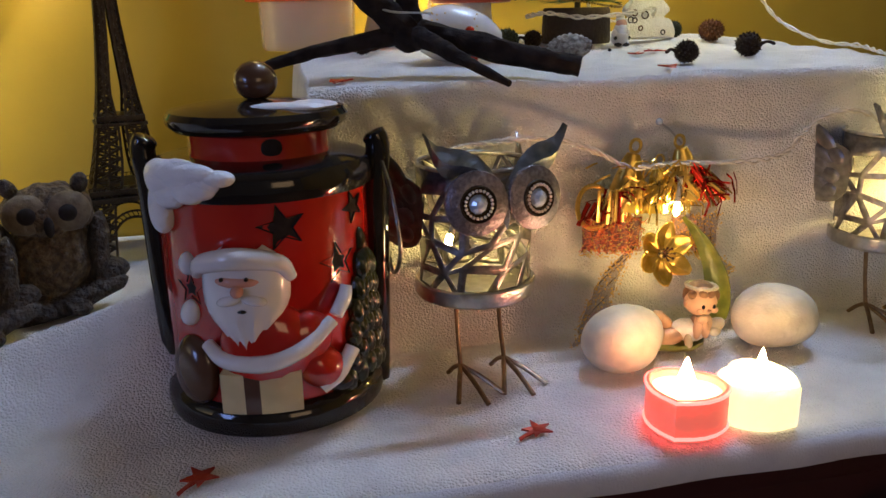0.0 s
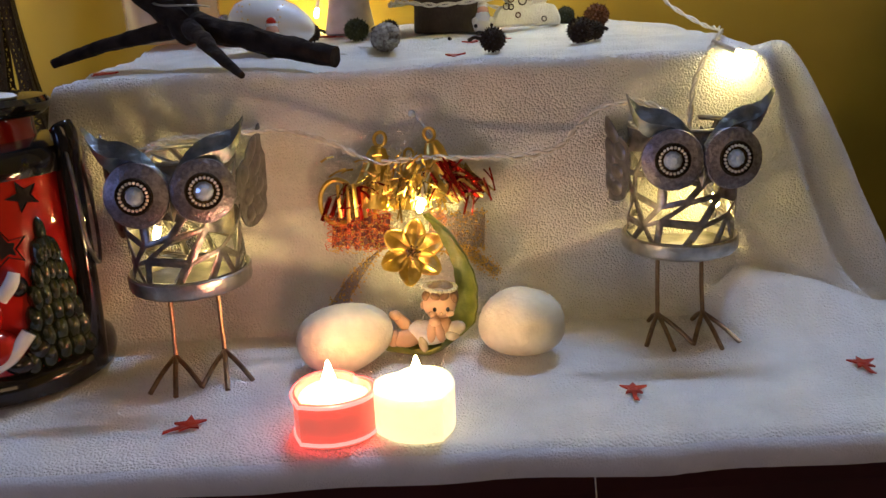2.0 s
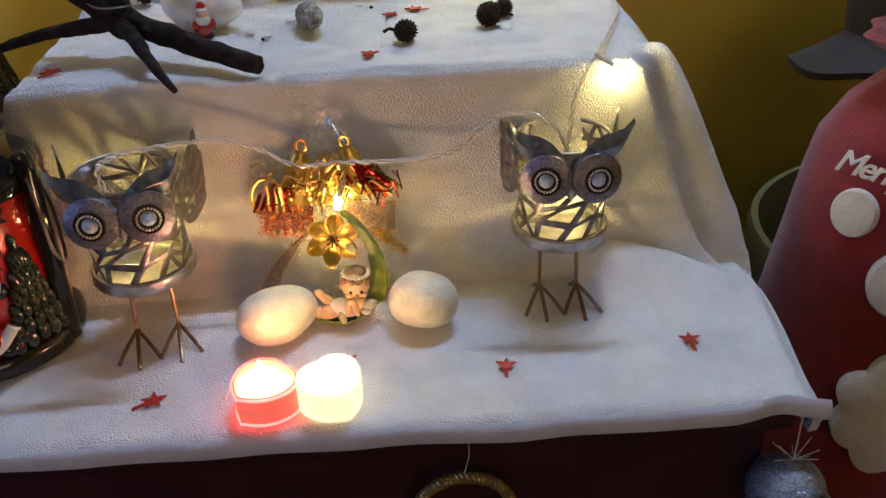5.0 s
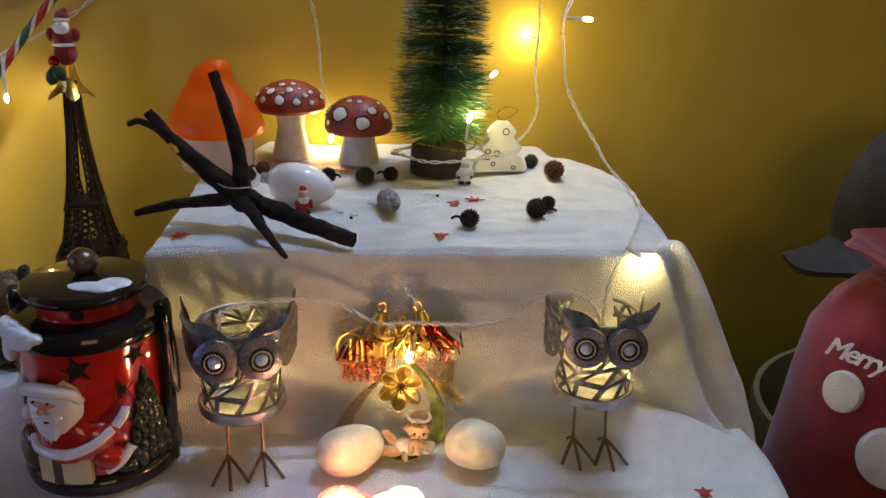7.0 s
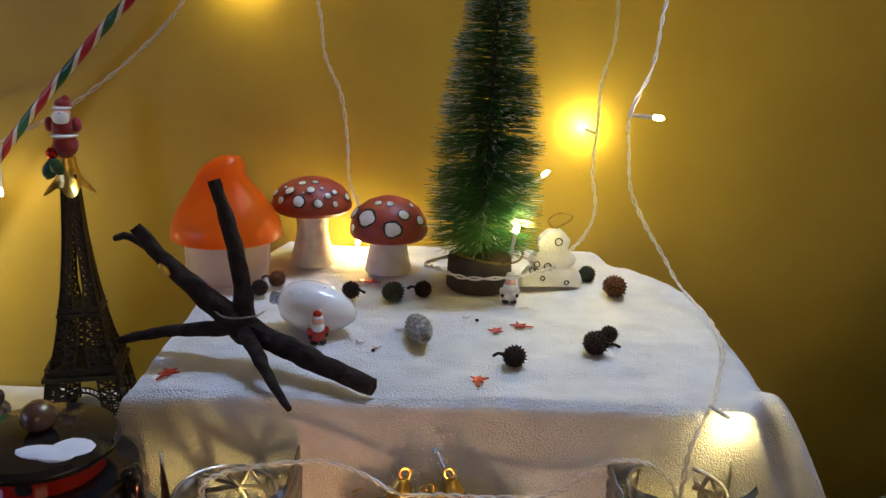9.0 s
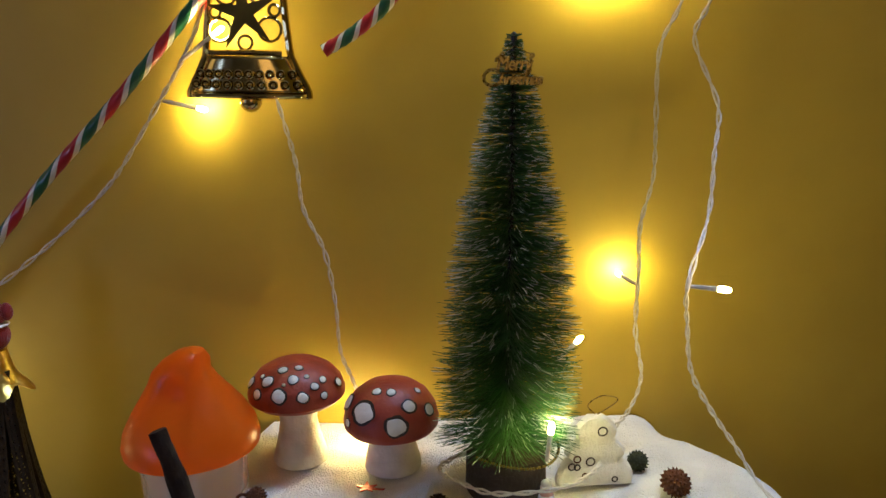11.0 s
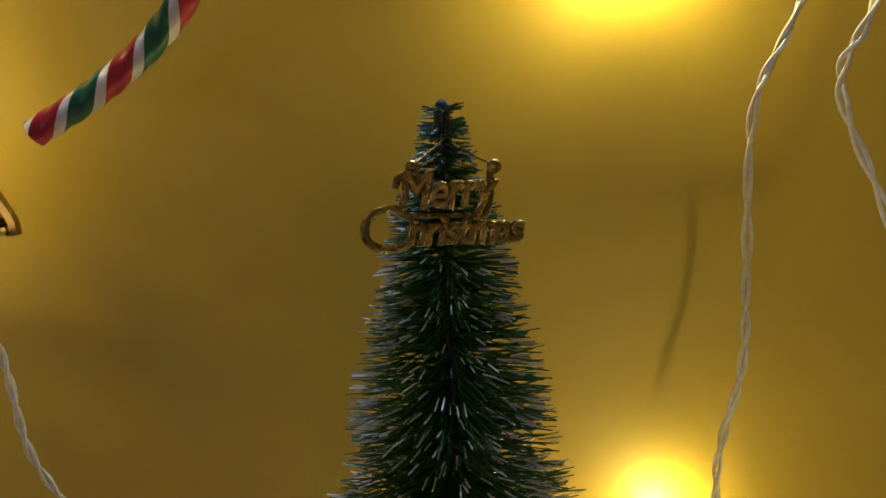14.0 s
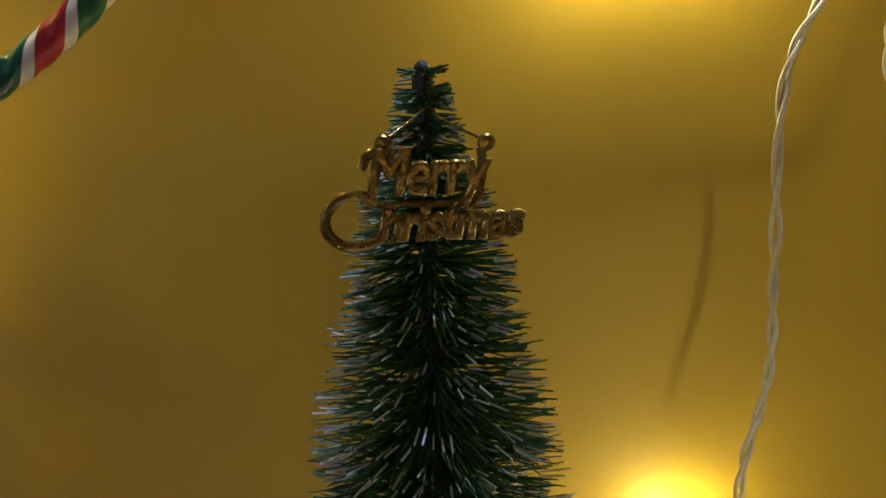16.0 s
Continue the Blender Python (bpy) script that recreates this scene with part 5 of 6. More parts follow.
# ---------- model tower ----------
def tower():
    t = thing("model_tower", "antique bronze lattice model tower under a Santa topper", "model tower", -0.095, 0.740, -0.003, 14)
    zs = [0, 0.02, 0.04, 0.058, 0.070, 0.090, 0.118, 0.130, 0.150, 0.175, 0.205, 0.235, 0.262]
    hw = [0.0430, 0.0395, 0.0362, 0.0335, 0.0295, 0.0245, 0.0195, 0.0180, 0.0150, 0.0122, 0.0095, 0.0078, 0.0065]
    lw = [0.0230, 0.0210, 0.0195, 0.0190, 0.0225, 0.0205, 0.0165, 0.0140, 0.0090, 0.0080, 0.0072, 0.0066, 0.0060]

    def half(z):
        return float(np.interp(z, zs, hw))

    def leg(z):
        return min(float(np.interp(z, zs, lw)), half(z) - 0.0004 if z > 0.205 else 1)

    for k in range(4):
        rot = pose(0, 0, 0, 0, 0, 90 * k)
        b = bmesh.new()

        def bar(p, q, r=0.0007):
            tube([rot @ Vector(p), rot @ Vector(q)], r, 4, b)

        lv = list(np.linspace(0.001, 0.055, 7)) + list(np.linspace(0.068, 0.120, 7)) + list(np.linspace(0.130, 0.262, 15))
        for s in (-1, 1):
            for z0, z1 in zip(lv, lv[1:]):
                a0, a1, l0, l1 = half(z0), half(z1), leg(z0), leg(z1)
                o0, i0, o1, i1 = (s * a0, -a0, z0), (s * (a0 - l0), -a0, z0), (s * a1, -a1, z1), (s * (a1 - l1), -a1, z1)
                bar(o0, o1, 0.0017)
                bar(i0, i1, 0.0015)
                bar(o0, i1, 0.0013)
                bar(i0, o1, 0.0013)
                bar(o0, i0, 0.0008)
                m0 = tuple((np.array(o0) + i0) / 2)
                m1 = tuple((np.array(o1) + i1) / 2)
                bar(m0, m1, 0.0014)
        part("lattice_side", b, M_IRON, t)
        b = bmesh.new()
        # arch between the legs
        for rr, rad in ((0.0, 0.0012), (0.0055, 0.0010)):
            tube([rot @ Vector(((0.0200 + rr) * math.cos(a), -0.0372 + 0.0035 * math.sin(a), 0.022 + (0.0215 + rr) * math.sin(a))) for a in np.linspace(0.12, math.pi - 0.12, 20)], rad, 5, b)
        for a in np.linspace(0.2, math.pi - 0.2, 17):
            tube([rot @ Vector(((0.0200 + rr) * math.cos(a + sh), -0.0372 + 0.0035 * math.sin(a), 0.022 + (0.0215 + rr) * math.sin(a))) for rr, sh in ((0, 0), (0.0055, 0.09))], 0.0006, 4, b)
        part("arch", b, M_IRON, t)
    for z, w_, h in ((0.0575, 0.0375, 0.0045), (0.0635, 0.0345, 0.0050), (0.1215, 0.0215, 0.0028), (0.1255, 0.0200, 0.0050), (0.2620, 0.0080, 0.0040)):
        part("platform", boxed(-w_, w_, -w_, w_, z, z + h, bevel=0.0006), M_IRON, t)
    b = bmesh.new()
    for z, w_ in ((0.0715, 0.034),):
        for k in range(4):
            rot = pose(0, 0, 0, 0, 0, 90 * k)
            tube([rot @ Vector((-w_, -w_, z)), rot @ Vector((w_, -w_, z))], 0.0005, 4, b)
            for x in np.linspace(-w_, w_, 18):
                tube([rot @ Vector((x, -w_, 0.068)), rot @ Vector((x, -w_, z))], 0.0004, 4, b)
    part("railing", b, M_IRON, t)
    # pads under the feet
    for sx in (-1, 1):
        for sy in (-1, 1):
            part("foot_pad", boxed(sx * 0.033 - 0.0115, sx * 0.033 + 0.0115, sy * 0.033 - 0.0115, sy * 0.033 + 0.0115, 0, 0.004, bevel=0.0006), M_IRON, t)


tower()

# Santa topper: figure in one mesh, on a gold bell skirt
t = thing("santa_topper", "small red felt Santa on a gold bell with holly", "ornament", -0.0965, 0.7410, 0.2450, 10)
sk = []
for k in range(36):
    a = 2 * math.pi * k / 36
    sk.append((math.cos(a), math.sin(a), 1 + 0.18 * math.cos(5 * a)))
b = bmesh.new()
rows = [[b.verts.new((x * r * (w_ if z < 0.012 else 1), y * r * (w_ if z < 0.012 else 1), z - (0.004 * (w_ - 1) * 6 if z < 0.005 else 0))) for x, y, w_ in sk] for r, z in ((0.0215, 0.002), (0.0165, 0.006), (0.0120, 0.014), (0.0095, 0.024), (0.0080, 0.034), (0.002, 0.037))]
for a, c in zip(rows, rows[1:]):
    for i in range(36):
        b.faces.new([a[i], a[(i + 1) % 36], c[(i + 1) % 36], c[i]])
part("bell_skirt", b, M_GOLD, t, "gold fluted bell skirt")
b = bmesh.new()
for c, r, rot in (((-0.014, -0.008, 0.022), (0.0075, 0.0015, 0.0110), (0, 20, 0)), ((-0.006, -0.011, 0.026), (0.0065, 0.0015, 0.0095), (0, -30, 10))):
    blob(b, c, r, 0, sub=2, rough=0.3, freq=250, rot=turn(*rot))
part("holly_leaf", b, M_HOLLY, t, "dark green holly leaf")
b = bmesh.new()
for c, r, mt in (((-0.012, -0.006, 0.038), (0.0055, 0.005, 0.0065), 3), ((0, 0, 0.046), (0.0125, 0.0110, 0.0125), 0), ((0, -0.0005, 0.0555), (0.0132, 0.0118, 0.0028), 1), ((0, 0, 0.064), (0.0120, 0.0105, 0.0105), 0), ((0.0125, -0.001, 0.066), (0.0048, 0.0048, 0.0075), 0), ((-0.0125, -0.001, 0.066), (0.0048, 0.0048, 0.0075), 0), ((0, -0.002, 0.0775), (0.0082, 0.0078, 0.0080), 2), ((0, -0.0065, 0.0735), (0.0085, 0.0050, 0.0078), 1), ((0, 0, 0.0820), (0.0094, 0.0090, 0.0026), 1), ((0.001, 0.001, 0.0860), (0.0078, 0.0075, 0.0058), 0), ((0.0035, 0.001, 0.0900), (0.0045, 0.0045, 0.0045), 0), ((0, -0.0095, 0.0775), (0.0014,) * 3, 2)):
    blob(b, c, r, mt, sub=3, rough=0.05, freq=160)
part("santa", b, [M_FELTR, M_WHITEG, M_SKIN, M_REDF], t, "red felt Santa figure")


# ---------- striped canes ----------
def cane(label, pts, r, turns):
    t = thing("striped_cane", label, "candy cane", 0, 0, 0, group="striped canes")
    n = 30 * len(pts)
    p = [Vector(q) for q in spline(pts, n)]
    seg, b = 20, bmesh.new()
    rings = []
    ref = Vector((0, -1, 0))
    for i in range(n):
        d = (p[min(i + 1, n - 1)] - p[max(i - 1, 0)]).normalized()
        u = (ref - d * ref.dot(d)).normalized()
        v = d.cross(u)
        tw = -2 * math.pi * turns * i / n
        rings.append([b.verts.new(p[i] + (u * math.cos(tw + 2 * math.pi * k / seg) + v * math.sin(tw + 2 * math.pi * k / seg)) * r * (1 + 0.05 * math.cos(8 * math.pi * k / seg))) for k in range(seg)])
    pat = [0] * 7 + [2] * 3 + [1] * 7 + [2] * 3
    for a, c in zip(rings, rings[1:]):
        for k in range(seg):
            b.faces.new([a[k], a[(k + 1) % seg], c[(k + 1) % seg], c[k]]).material_index = pat[k]
    b.faces.new(rings[0][::-1])
    b.faces.new(rings[-1])
    part("stick", b, [M_CANER, M_CANEG, M_CANEW], t, "twisted red, white and green stripes")


cane("long striped red, white and green cane against the wall", [(-0.300, 0.768, 0.1150), (-0.215, 0.768, 0.2250), (-0.1483, 0.768, 0.3080), (-0.0606, 0.768, 0.4030), (0.0195, 0.768, 0.4800), (0.092, 0.768, 0.5560), (0.16, 0.768, 0.63)], 0.0047, 11.0)
cane("striped red, white and green cane end on the wall", [(0.1785, 0.7700, 0.5085), (0.205, 0.7700, 0.5235), (0.230, 0.7700, 0.5440), (0.252, 0.7700, 0.5750), (0.262, 0.7700, 0.615)], 0.0050, 3.6)

# ---------- bell on the wall ----------
t = thing("bell_decoration", "bronze-gold plastic bell with cut-out star panel", "bell ornament", 0.118, 0.7730, 0.4720, 0, ry=2)


def bell_half(z):
    return float(np.interp(z, [0, 0.004, 0.012, 0.022, 0.034, 0.06, 0.09, 0.105, 0.115], [0.046, 0.0475, 0.0440, 0.0385, 0.0330, 0.0300, 0.0275, 0.022, 0.010]))


b = bmesh.new()
rows = []
for z in list(np.linspace(0.006, 0.034, 12)):
    h_ = bell_half(z)
    rows.append([b.verts.new((h_ * q, -0.016 * math.sqrt(max(0.0, 1 - q * q)) - 0.001, z + 0.004 * q * q * 0)) for q in np.linspace(-1, 1, 21)])
for a, c in zip(rows, rows[1:]):
    for i in range(20):
        b.faces.new([a[i], a[i + 1], c[i + 1], c[i]])
o = part("bell_band", b, M_BELL, t)
o.modifiers.new("thickness", "SOLIDIFY").thickness = 0.0012
for s in (-1, 1):
    part("side_rim", tube([(s * bell_half(z), -0.002, z) for z in np.linspace(0.002, 0.114, 26)], 0.0030, 8), M_BELL, t)
part("mouth_rim", tube([(0.0455 * q, -0.0165 * math.sqrt(max(0.0, 1 - q * q)) - 0.001, 0.004) for q in np.linspace(-1, 1, 33)], 0.0020, 8), M_BELL, t)
part("mouth_back", tube([(0.0455 * q, 0.010 * math.sqrt(max(0.0, 1 - q * q)), 0.003) for q in np.linspace(-1, 1, 33)], 0.0020, 8), M_BELL, t)
part("top_bar", tube([(-0.028, -0.010, 0.036), (0, -0.014, 0.0365), (0.028, -0.010, 0.036)], 0.0024, 8), M_BELL, t)
for rowz, cnt in ((0.0205, 10), (0.0125, 10)):
    for k in range(cnt):
        q = -0.9 + 1.8 * k / (cnt - 1)
        h_ = bell_half(rowz)
        m = pose(h_ * q, -0.0165 * math.sqrt(1 - q * q) - 0.0015, rowz, 90, 0, 0)
        part("bead_ring", lathe([(0.0036, 0), (0.0038, 0.0016), (0.0030, 0.0022), (0.0024, 0.0010), (0.0012, 0.0022), (0, 0.0024)], 16), M_BELL, t, m=m)
b = bmesh.new()
prism(b, star_outline(0.030, 0.26, 5, 97), -0.0012, 0.0012)
part("star", b, M_BELL, t, m=pose(0.0, -0.011, 0.066, 90, 0, 0))
for px, pz, r in ((-0.019, 0.053, 0.0085), (0.019, 0.054, 0.0088), (0.0, 0.044, 0.0052), (-0.013, 0.080, 0.0082), (0.012, 0.081, 0.0082), (-0.022, 0.066, 0.0040), (0.023, 0.068, 0.0042), (0.0, 0.094, 0.0060)):
    part("ring", tube([(px + r * math.cos(a), -0.0095, pz + r * math.sin(a)) for a in np.linspace(0, 2 * math.pi, 30)[:-1]], 0.0012, 6, close=True), M_BELL, t)
b = bmesh.new()
blob(b, (0.002, -0.008, 0.0), (0.0088, 0.0088, 0.0088), sub=3)
part("clapper", b, M_BELL, t, "round gold clapper")


# ---------- owl figurines (each one mesh) ----------
def owl_figure(label, m, s):
    b = bmesh.new()
    blob(b, (0, 0, 0.045), (0.030, 0.026, 0.038), 0, sub=4, rough=0.18, freq=70)
    blob(b, (0, -0.004, 0.080), (0.031, 0.025, 0.022), 0, sub=4, rough=0.14, freq=80)
    for k in (-1, 1):
        blob(b, (0.0145 * k, -0.0235, 0.083), (0.0155, 0.0065, 0.0150), 2, sub=3, rough=0.06, freq=120)
        blob(b, (0.0135 * k, -0.0290, 0.083), (0.0066, 0.0036, 0.0066), 3, sub=2)
        blob(b, (0.024 * k, -0.006, 0.100), (0.0065, 0.0060, 0.0080), 1, sub=2, rough=0.2, freq=150, rot=turn(0, 25 * k, 0))
        blob(b, (0.030 * k, -0.002, 0.045), (0.0090, 0.018, 0.030), 1, sub=3, rough=0.2, freq=90, rot=turn(0, 10 * k, 0))
        blob(b, (0.012 * k, -0.022, 0.010), (0.010, 0.014, 0.008), 1, sub=2, rough=0.2, freq=120)
    blob(b, (0, -0.032, 0.074), (0.0036, 0.0045, 0.0080), 3, sub=2)
    blob(b, (0.0, -0.010, 0.012), (0.050, 0.018, 0.012), 1, sub=3, rough=0.3, freq=60, rot=turn(0, -14, 0))
    blob(b, (0.034, -0.006, 0.028), (0.020, 0.012, 0.010), 1, sub=3, rough=0.3, freq=70, rot=turn(0, -30, 0))
    o = single("owl_figurine", b, [M_FEATH, M_FEATHD, M_OWLEYE, M_DARK], label, "figurine", m @ Matrix.Diagonal((s, s, s, 1)), group="owl figurines")
    return o


owl_figure("mottled brown owl figurine perched on a branch", pose(-0.125, 0.585, 0.0005, 0, 0, 14), 0.96)
owl_figure("mottled brown owl figurine with a patterned base", pose(-0.172, 0.530, 0.0005, 0, 0, 26), 0.92)

# ---------- foil bell and flower cluster pinned to the towel ----------
t = thing("foil_bell_cluster", "gold foil bells, flower and red glitter ribbon pinned to the towel", "ornament", 0.2798, 0.4450, 0.0)
part("pin", tube([(0.0, 0.008, 0.1385), (0.004, 0.0, 0.134), (0.010, -0.004, 0.126)], 0.0007, 6), M_STEEL, t, "silver pin")
b = bmesh.new()
blob(b, (-0.001, 0.0065, 0.1390), (0.0024,) * 3, sub=2)
part("pin_head", b, M_GEM, t)
rnd = random.Random(8)
for px, pz, tilt, sc in ((-0.022, 0.121, 12, 1.25), (0.010, 0.123, -14, 1.15), (-0.004, 0.112, 0, 1.0)):
    bell = part("foil_bell", lathe([(0, 0.001), (0.0035, 0.0), (0.0055, -0.004), (0.0068, -0.012), (0.0085, -0.020), (0.0125, -0.027), (0.0130, -0.0285), (0.0115, -0.0275), (0, -0.022)], 28), M_GOLD, t, "shiny gold foil bell", m=pose(px, -0.003, pz, 0, tilt, 0) @ Matrix.Diagonal((sc, sc * 0.7, sc, 1)))
    part("bell_loop", tube([(0.0028 * math.cos(a), 0, 0.004 + 0.0034 * math.sin(a)) for a in np.linspace(0, 6.283, 16)[:-1]], 0.0009, 6, close=True), M_GOLD, bell)
for cx, cz, spread, ln, mt, cnt in ((0.016, 0.113, 16, 0.028, M_REDF, 22), (0.026, 0.108, 16, 0.024, M_DGOLD, 20), (-0.020, 0.110, 14, 0.024, M_GOLD, 16), (0.002, 0.106, 50, 0.020, M_GOLD, 26), (0.012, 0.100, 80, 0.018, M_GOLD, 34), (-0.012, 0.100, 70, 0.018, M_GOLD, 30)):
    b = bmesh.new()
    for k in range(cnt):
        a = radians(-90 + (35 if cx > 0.01 else -10) + rnd.uniform(-spread, spread))
        l_ = ln * rnd.uniform(0.7, 1.05)
        d = Vector((math.cos(a), rnd.uniform(-0.35, 0.1), math.sin(a))).normalized()
        p0 = Vector((cx + rnd.uniform(-0.004, 0.004), -0.005 + rnd.uniform(-0.004, 0.003), cz + rnd.uniform(-0.002, 0.002)))
        tube([p0, p0 + d * l_ * 0.5 + Vector((0, -0.001, 0)), p0 + d * l_], [0.0007, 0.0009, 0.0007], 4, b)
    tagged(part("tinsel_fringe", b, mt, t, "foil fringe"), kind="stuff")
for cx, cz, wx, wz, mt, cnt, ln in ((-0.006, 0.106, 0.030, 0.012, M_GOLD, 70, 0.013), (-0.004, 0.098, 0.036, 0.010, M_DGOLD, 50, 0.015), (0.030, 0.100, 0.016, 0.010, M_REDF, 20, 0.016), (-0.036, 0.092, 0.010, 0.010, M_REDF, 26, 0.012)):
    b = bmesh.new()
    for k in range(cnt):
        p0 = Vector((cx + rnd.gauss(0, 0.55) * wx, rnd.uniform(-0.016, -0.003), cz + rnd.uniform(-1, 1) * wz))
        d = Vector((rnd.uniform(-0.8, 0.8), rnd.uniform(-0.5, 0.2), rnd.uniform(-1.2, 0.1))).normalized() * ln * rnd.uniform(0.5, 1.1)
        side = Vector((rnd.uniform(-1, 1), rnd.uniform(-0.4, 0.4), rnd.uniform(-1, 1))).normalized() * 0.0007
        q = [p0, p0 + d * 0.5 + Vector((0, -0.0015, 0.001)), p0 + d]
        v = [b.verts.new(c + side * s_) for c in q for s_ in (-1, 1)]
        b.faces.new([v[0], v[1], v[3], v[2]])
        b.faces.new([v[2], v[3], v[5], v[4]])
    tagged(part("crinkled_tinsel", b, mt, t, "crinkled foil strips"), kind="stuff")
# stiff upright foil bars on the side bell, slanting ones on the other
for k in range(9):
    bx = -0.0475 + 0.0026 * k
    part("foil_bar", boxed(-0.0011, 0.0011, -0.0008, 0.0008, 0.0, 0.021, bevel=0.0003), (M_GOLD, M_REDF, M_GOLD, M_DGOLD)[k % 4], t, m=pose(bx, -0.010 - 0.003 * math.sin(k * 0.4), 0.0800 + 0.001 * math.sin(k * 2.1), 4, 4 * math.sin(k), 30 * math.sin(k * 1.7)))
for k in range(14):
    part("foil_bar", boxed(-0.0011, 0.0011, -0.0006, 0.0006, -0.018, 0.0, bevel=0.0003), (M_REDF, M_DGOLD, M_REDF, M_GOLD)[k % 4], t, m=pose(0.004 + 0.0020 * k, -0.009 - 0.002 * math.sin(k * 1.3), 0.1060 - 0.0004 * k, 8 * math.sin(k * 2.2), -28 - 2.2 * k, 25 * math.sin(k * 1.1)))


# glitter ribbons: one on each side of the flower and a long sheer tail under it
def ribbon(pts, w_, material, gathers, flat):
    p = spline(pts, 46)
    b, edge = bmesh.new(), bmesh.new()
    prev = None
    for k, c in enumerate(p):
        ww = w_ * (1 + 0.08 * math.sin(k * 0.9))
        row = [b.verts.new((c[0] + ww * flat * q, c[1] + gathers * math.sin(k * 0.8 + q) + 0.0012 * math.sin(q * 5 + k), max(0.003, c[2] + ww * (1 - 0.5 * flat) * q))) for q in (-1, -0.5, 0, 0.5, 1)]
        for q in (0, 0, 0, 1, 2, 3, 4, 4):
            blob(edge, row[q].co + Vector((rnd.uniform(-0.0026, 0.0026), -0.0012, rnd.uniform(-0.0026, 0.0020))), (rnd.uniform(0.0003, 0.0007),) * 3, sub=1)
        if prev:
            for i in range(4):
                b.faces.new([prev[i], prev[i + 1], row[i + 1], row[i]])
        prev = row
    o = part("ribbon", b, material, t, "sheer red ribbon with gold glitter")
    tagged(part("glitter_edge", edge, M_GOLD, o, "gold glitter edging"), kind="stuff")


ribbon([(-0.054, -0.002, 0.070), (-0.044, -0.007, 0.071), (-0.032, -0.004, 0.069), (-0.018, -0.007, 0.070)], 0.0115, M_REDNET, 0.0022, 0.1)
ribbon([(0.006, -0.004, 0.069), (0.018, -0.006, 0.067), (0.030, -0.003, 0.066), (0.041, 0.000, 0.066)], 0.0125, M_SHEER, 0.0015, 0.05)
ribbon([(-0.022, -0.006, 0.060), (-0.036, -0.012, 0.049), (-0.050, -0.022, 0.031), (-0.060, -0.032, 0.014)], 0.012, M_SHEER, 0.0012, 0.8)
ribbon([(0.026, -0.003, 0.055), (0.036, -0.006, 0.049), (0.048, -0.010, 0.040)], 0.0030, M_SHEER, 0.0006, 0.4)
# curly red thread net over the gathered ribbon
b = bmesh.new()
for k in range(150):
    c = Vector((-0.037 + rnd.uniform(-1, 1) * 0.019, -0.011 + rnd.uniform(-0.004, 0.003), 0.071 + rnd.uniform(-1, 1) * 0.012))
    a0, r_ = rnd.uniform(0, 6.28), rnd.uniform(0.0015, 0.0035)
    tube([c + Vector((r_ * math.cos(a0 + q), rnd.uniform(-0.0008, 0.0008), r_ * math.sin(a0 + q) * 0.7)) for q in (0, 1.0, 2.0, 3.0)], 0.00022, 4, b)
tagged(part("thread_net", b, M_REDTH, t, "curly red and orange foil threads"), kind="stuff")
# round gold coil at the side
part("gold_coil", tube([(-0.0490 + 0.0105 * math.cos(a), -0.006 + 0.002 * math.sin(a), 0.0890 + 0.0135 * math.sin(a)) for a in np.linspace(0, 6.283, 36)[:-1]], 0.0016, 8, close=True), M_GOLD, t)
for dx in (-0.006, -0.001, 0.004):
    part("coil_bar", tube([(-0.0530 + dx, -0.007, 0.0800 + 0.3 * dx), (-0.0470 + dx, -0.0085, 0.0925)], 0.0016, 6), M_REDF, t)
# gold flower
fl = part("flower", lathe([(0, -0.002), (0.0035, -0.001), (0.0040, 0.001), (0.002, 0.003), (0, 0.0035)], 14), M_DGOLD, t, "gold flower with cupped petals", m=pose(-0.005, -0.015, 0.0575, 76, 0, 6) @ Matrix.Scale(1.0, 4))
for k in range(6):
    a = 60 * k + 20
    b = bmesh.new()
    rows = []
    for i in range(9):
        q = i / 8
        w_ = 0.0072 * math.sin(math.pi * (0.10 + 0.84 * q)) ** 0.8
        rows.append([b.verts.new((0.003 + 0.0175 * q, w_ * s, 0.001 + 0.006 * q * q - 0.002 * (1 - s * s) * math.sin(math.pi * q) + 0.0005 * math.sin(9 * s))) for s in (-1, -0.6, -0.2, 0.2, 0.6, 1)])
    for r0, r1 in zip(rows, rows[1:]):
        for i in range(5):
            b.faces.new([r0[i], r0[i + 1], r1[i + 1], r1[i]])
    o = part("petal", b, M_GOLD, fl, m=pose(0, 0, 0, 0, 0, a))
    o.modifiers.new("thickness", "SOLIDIFY").thickness = 0.0005
b = bmesh.new()
for k in range(7):
    a = k * 0.9
    tube([(0, 0, 0.002), (0.004 * math.cos(a), 0.004 * math.sin(a), 0.008)], 0.0005, 5, b)
    blob(b, (0.004 * math.cos(a), 0.004 * math.sin(a), 0.0085), (0.0010,) * 3, sub=1)
tagged(part("stamen_cluster", b, M_BROWNG, fl), kind="stuff")

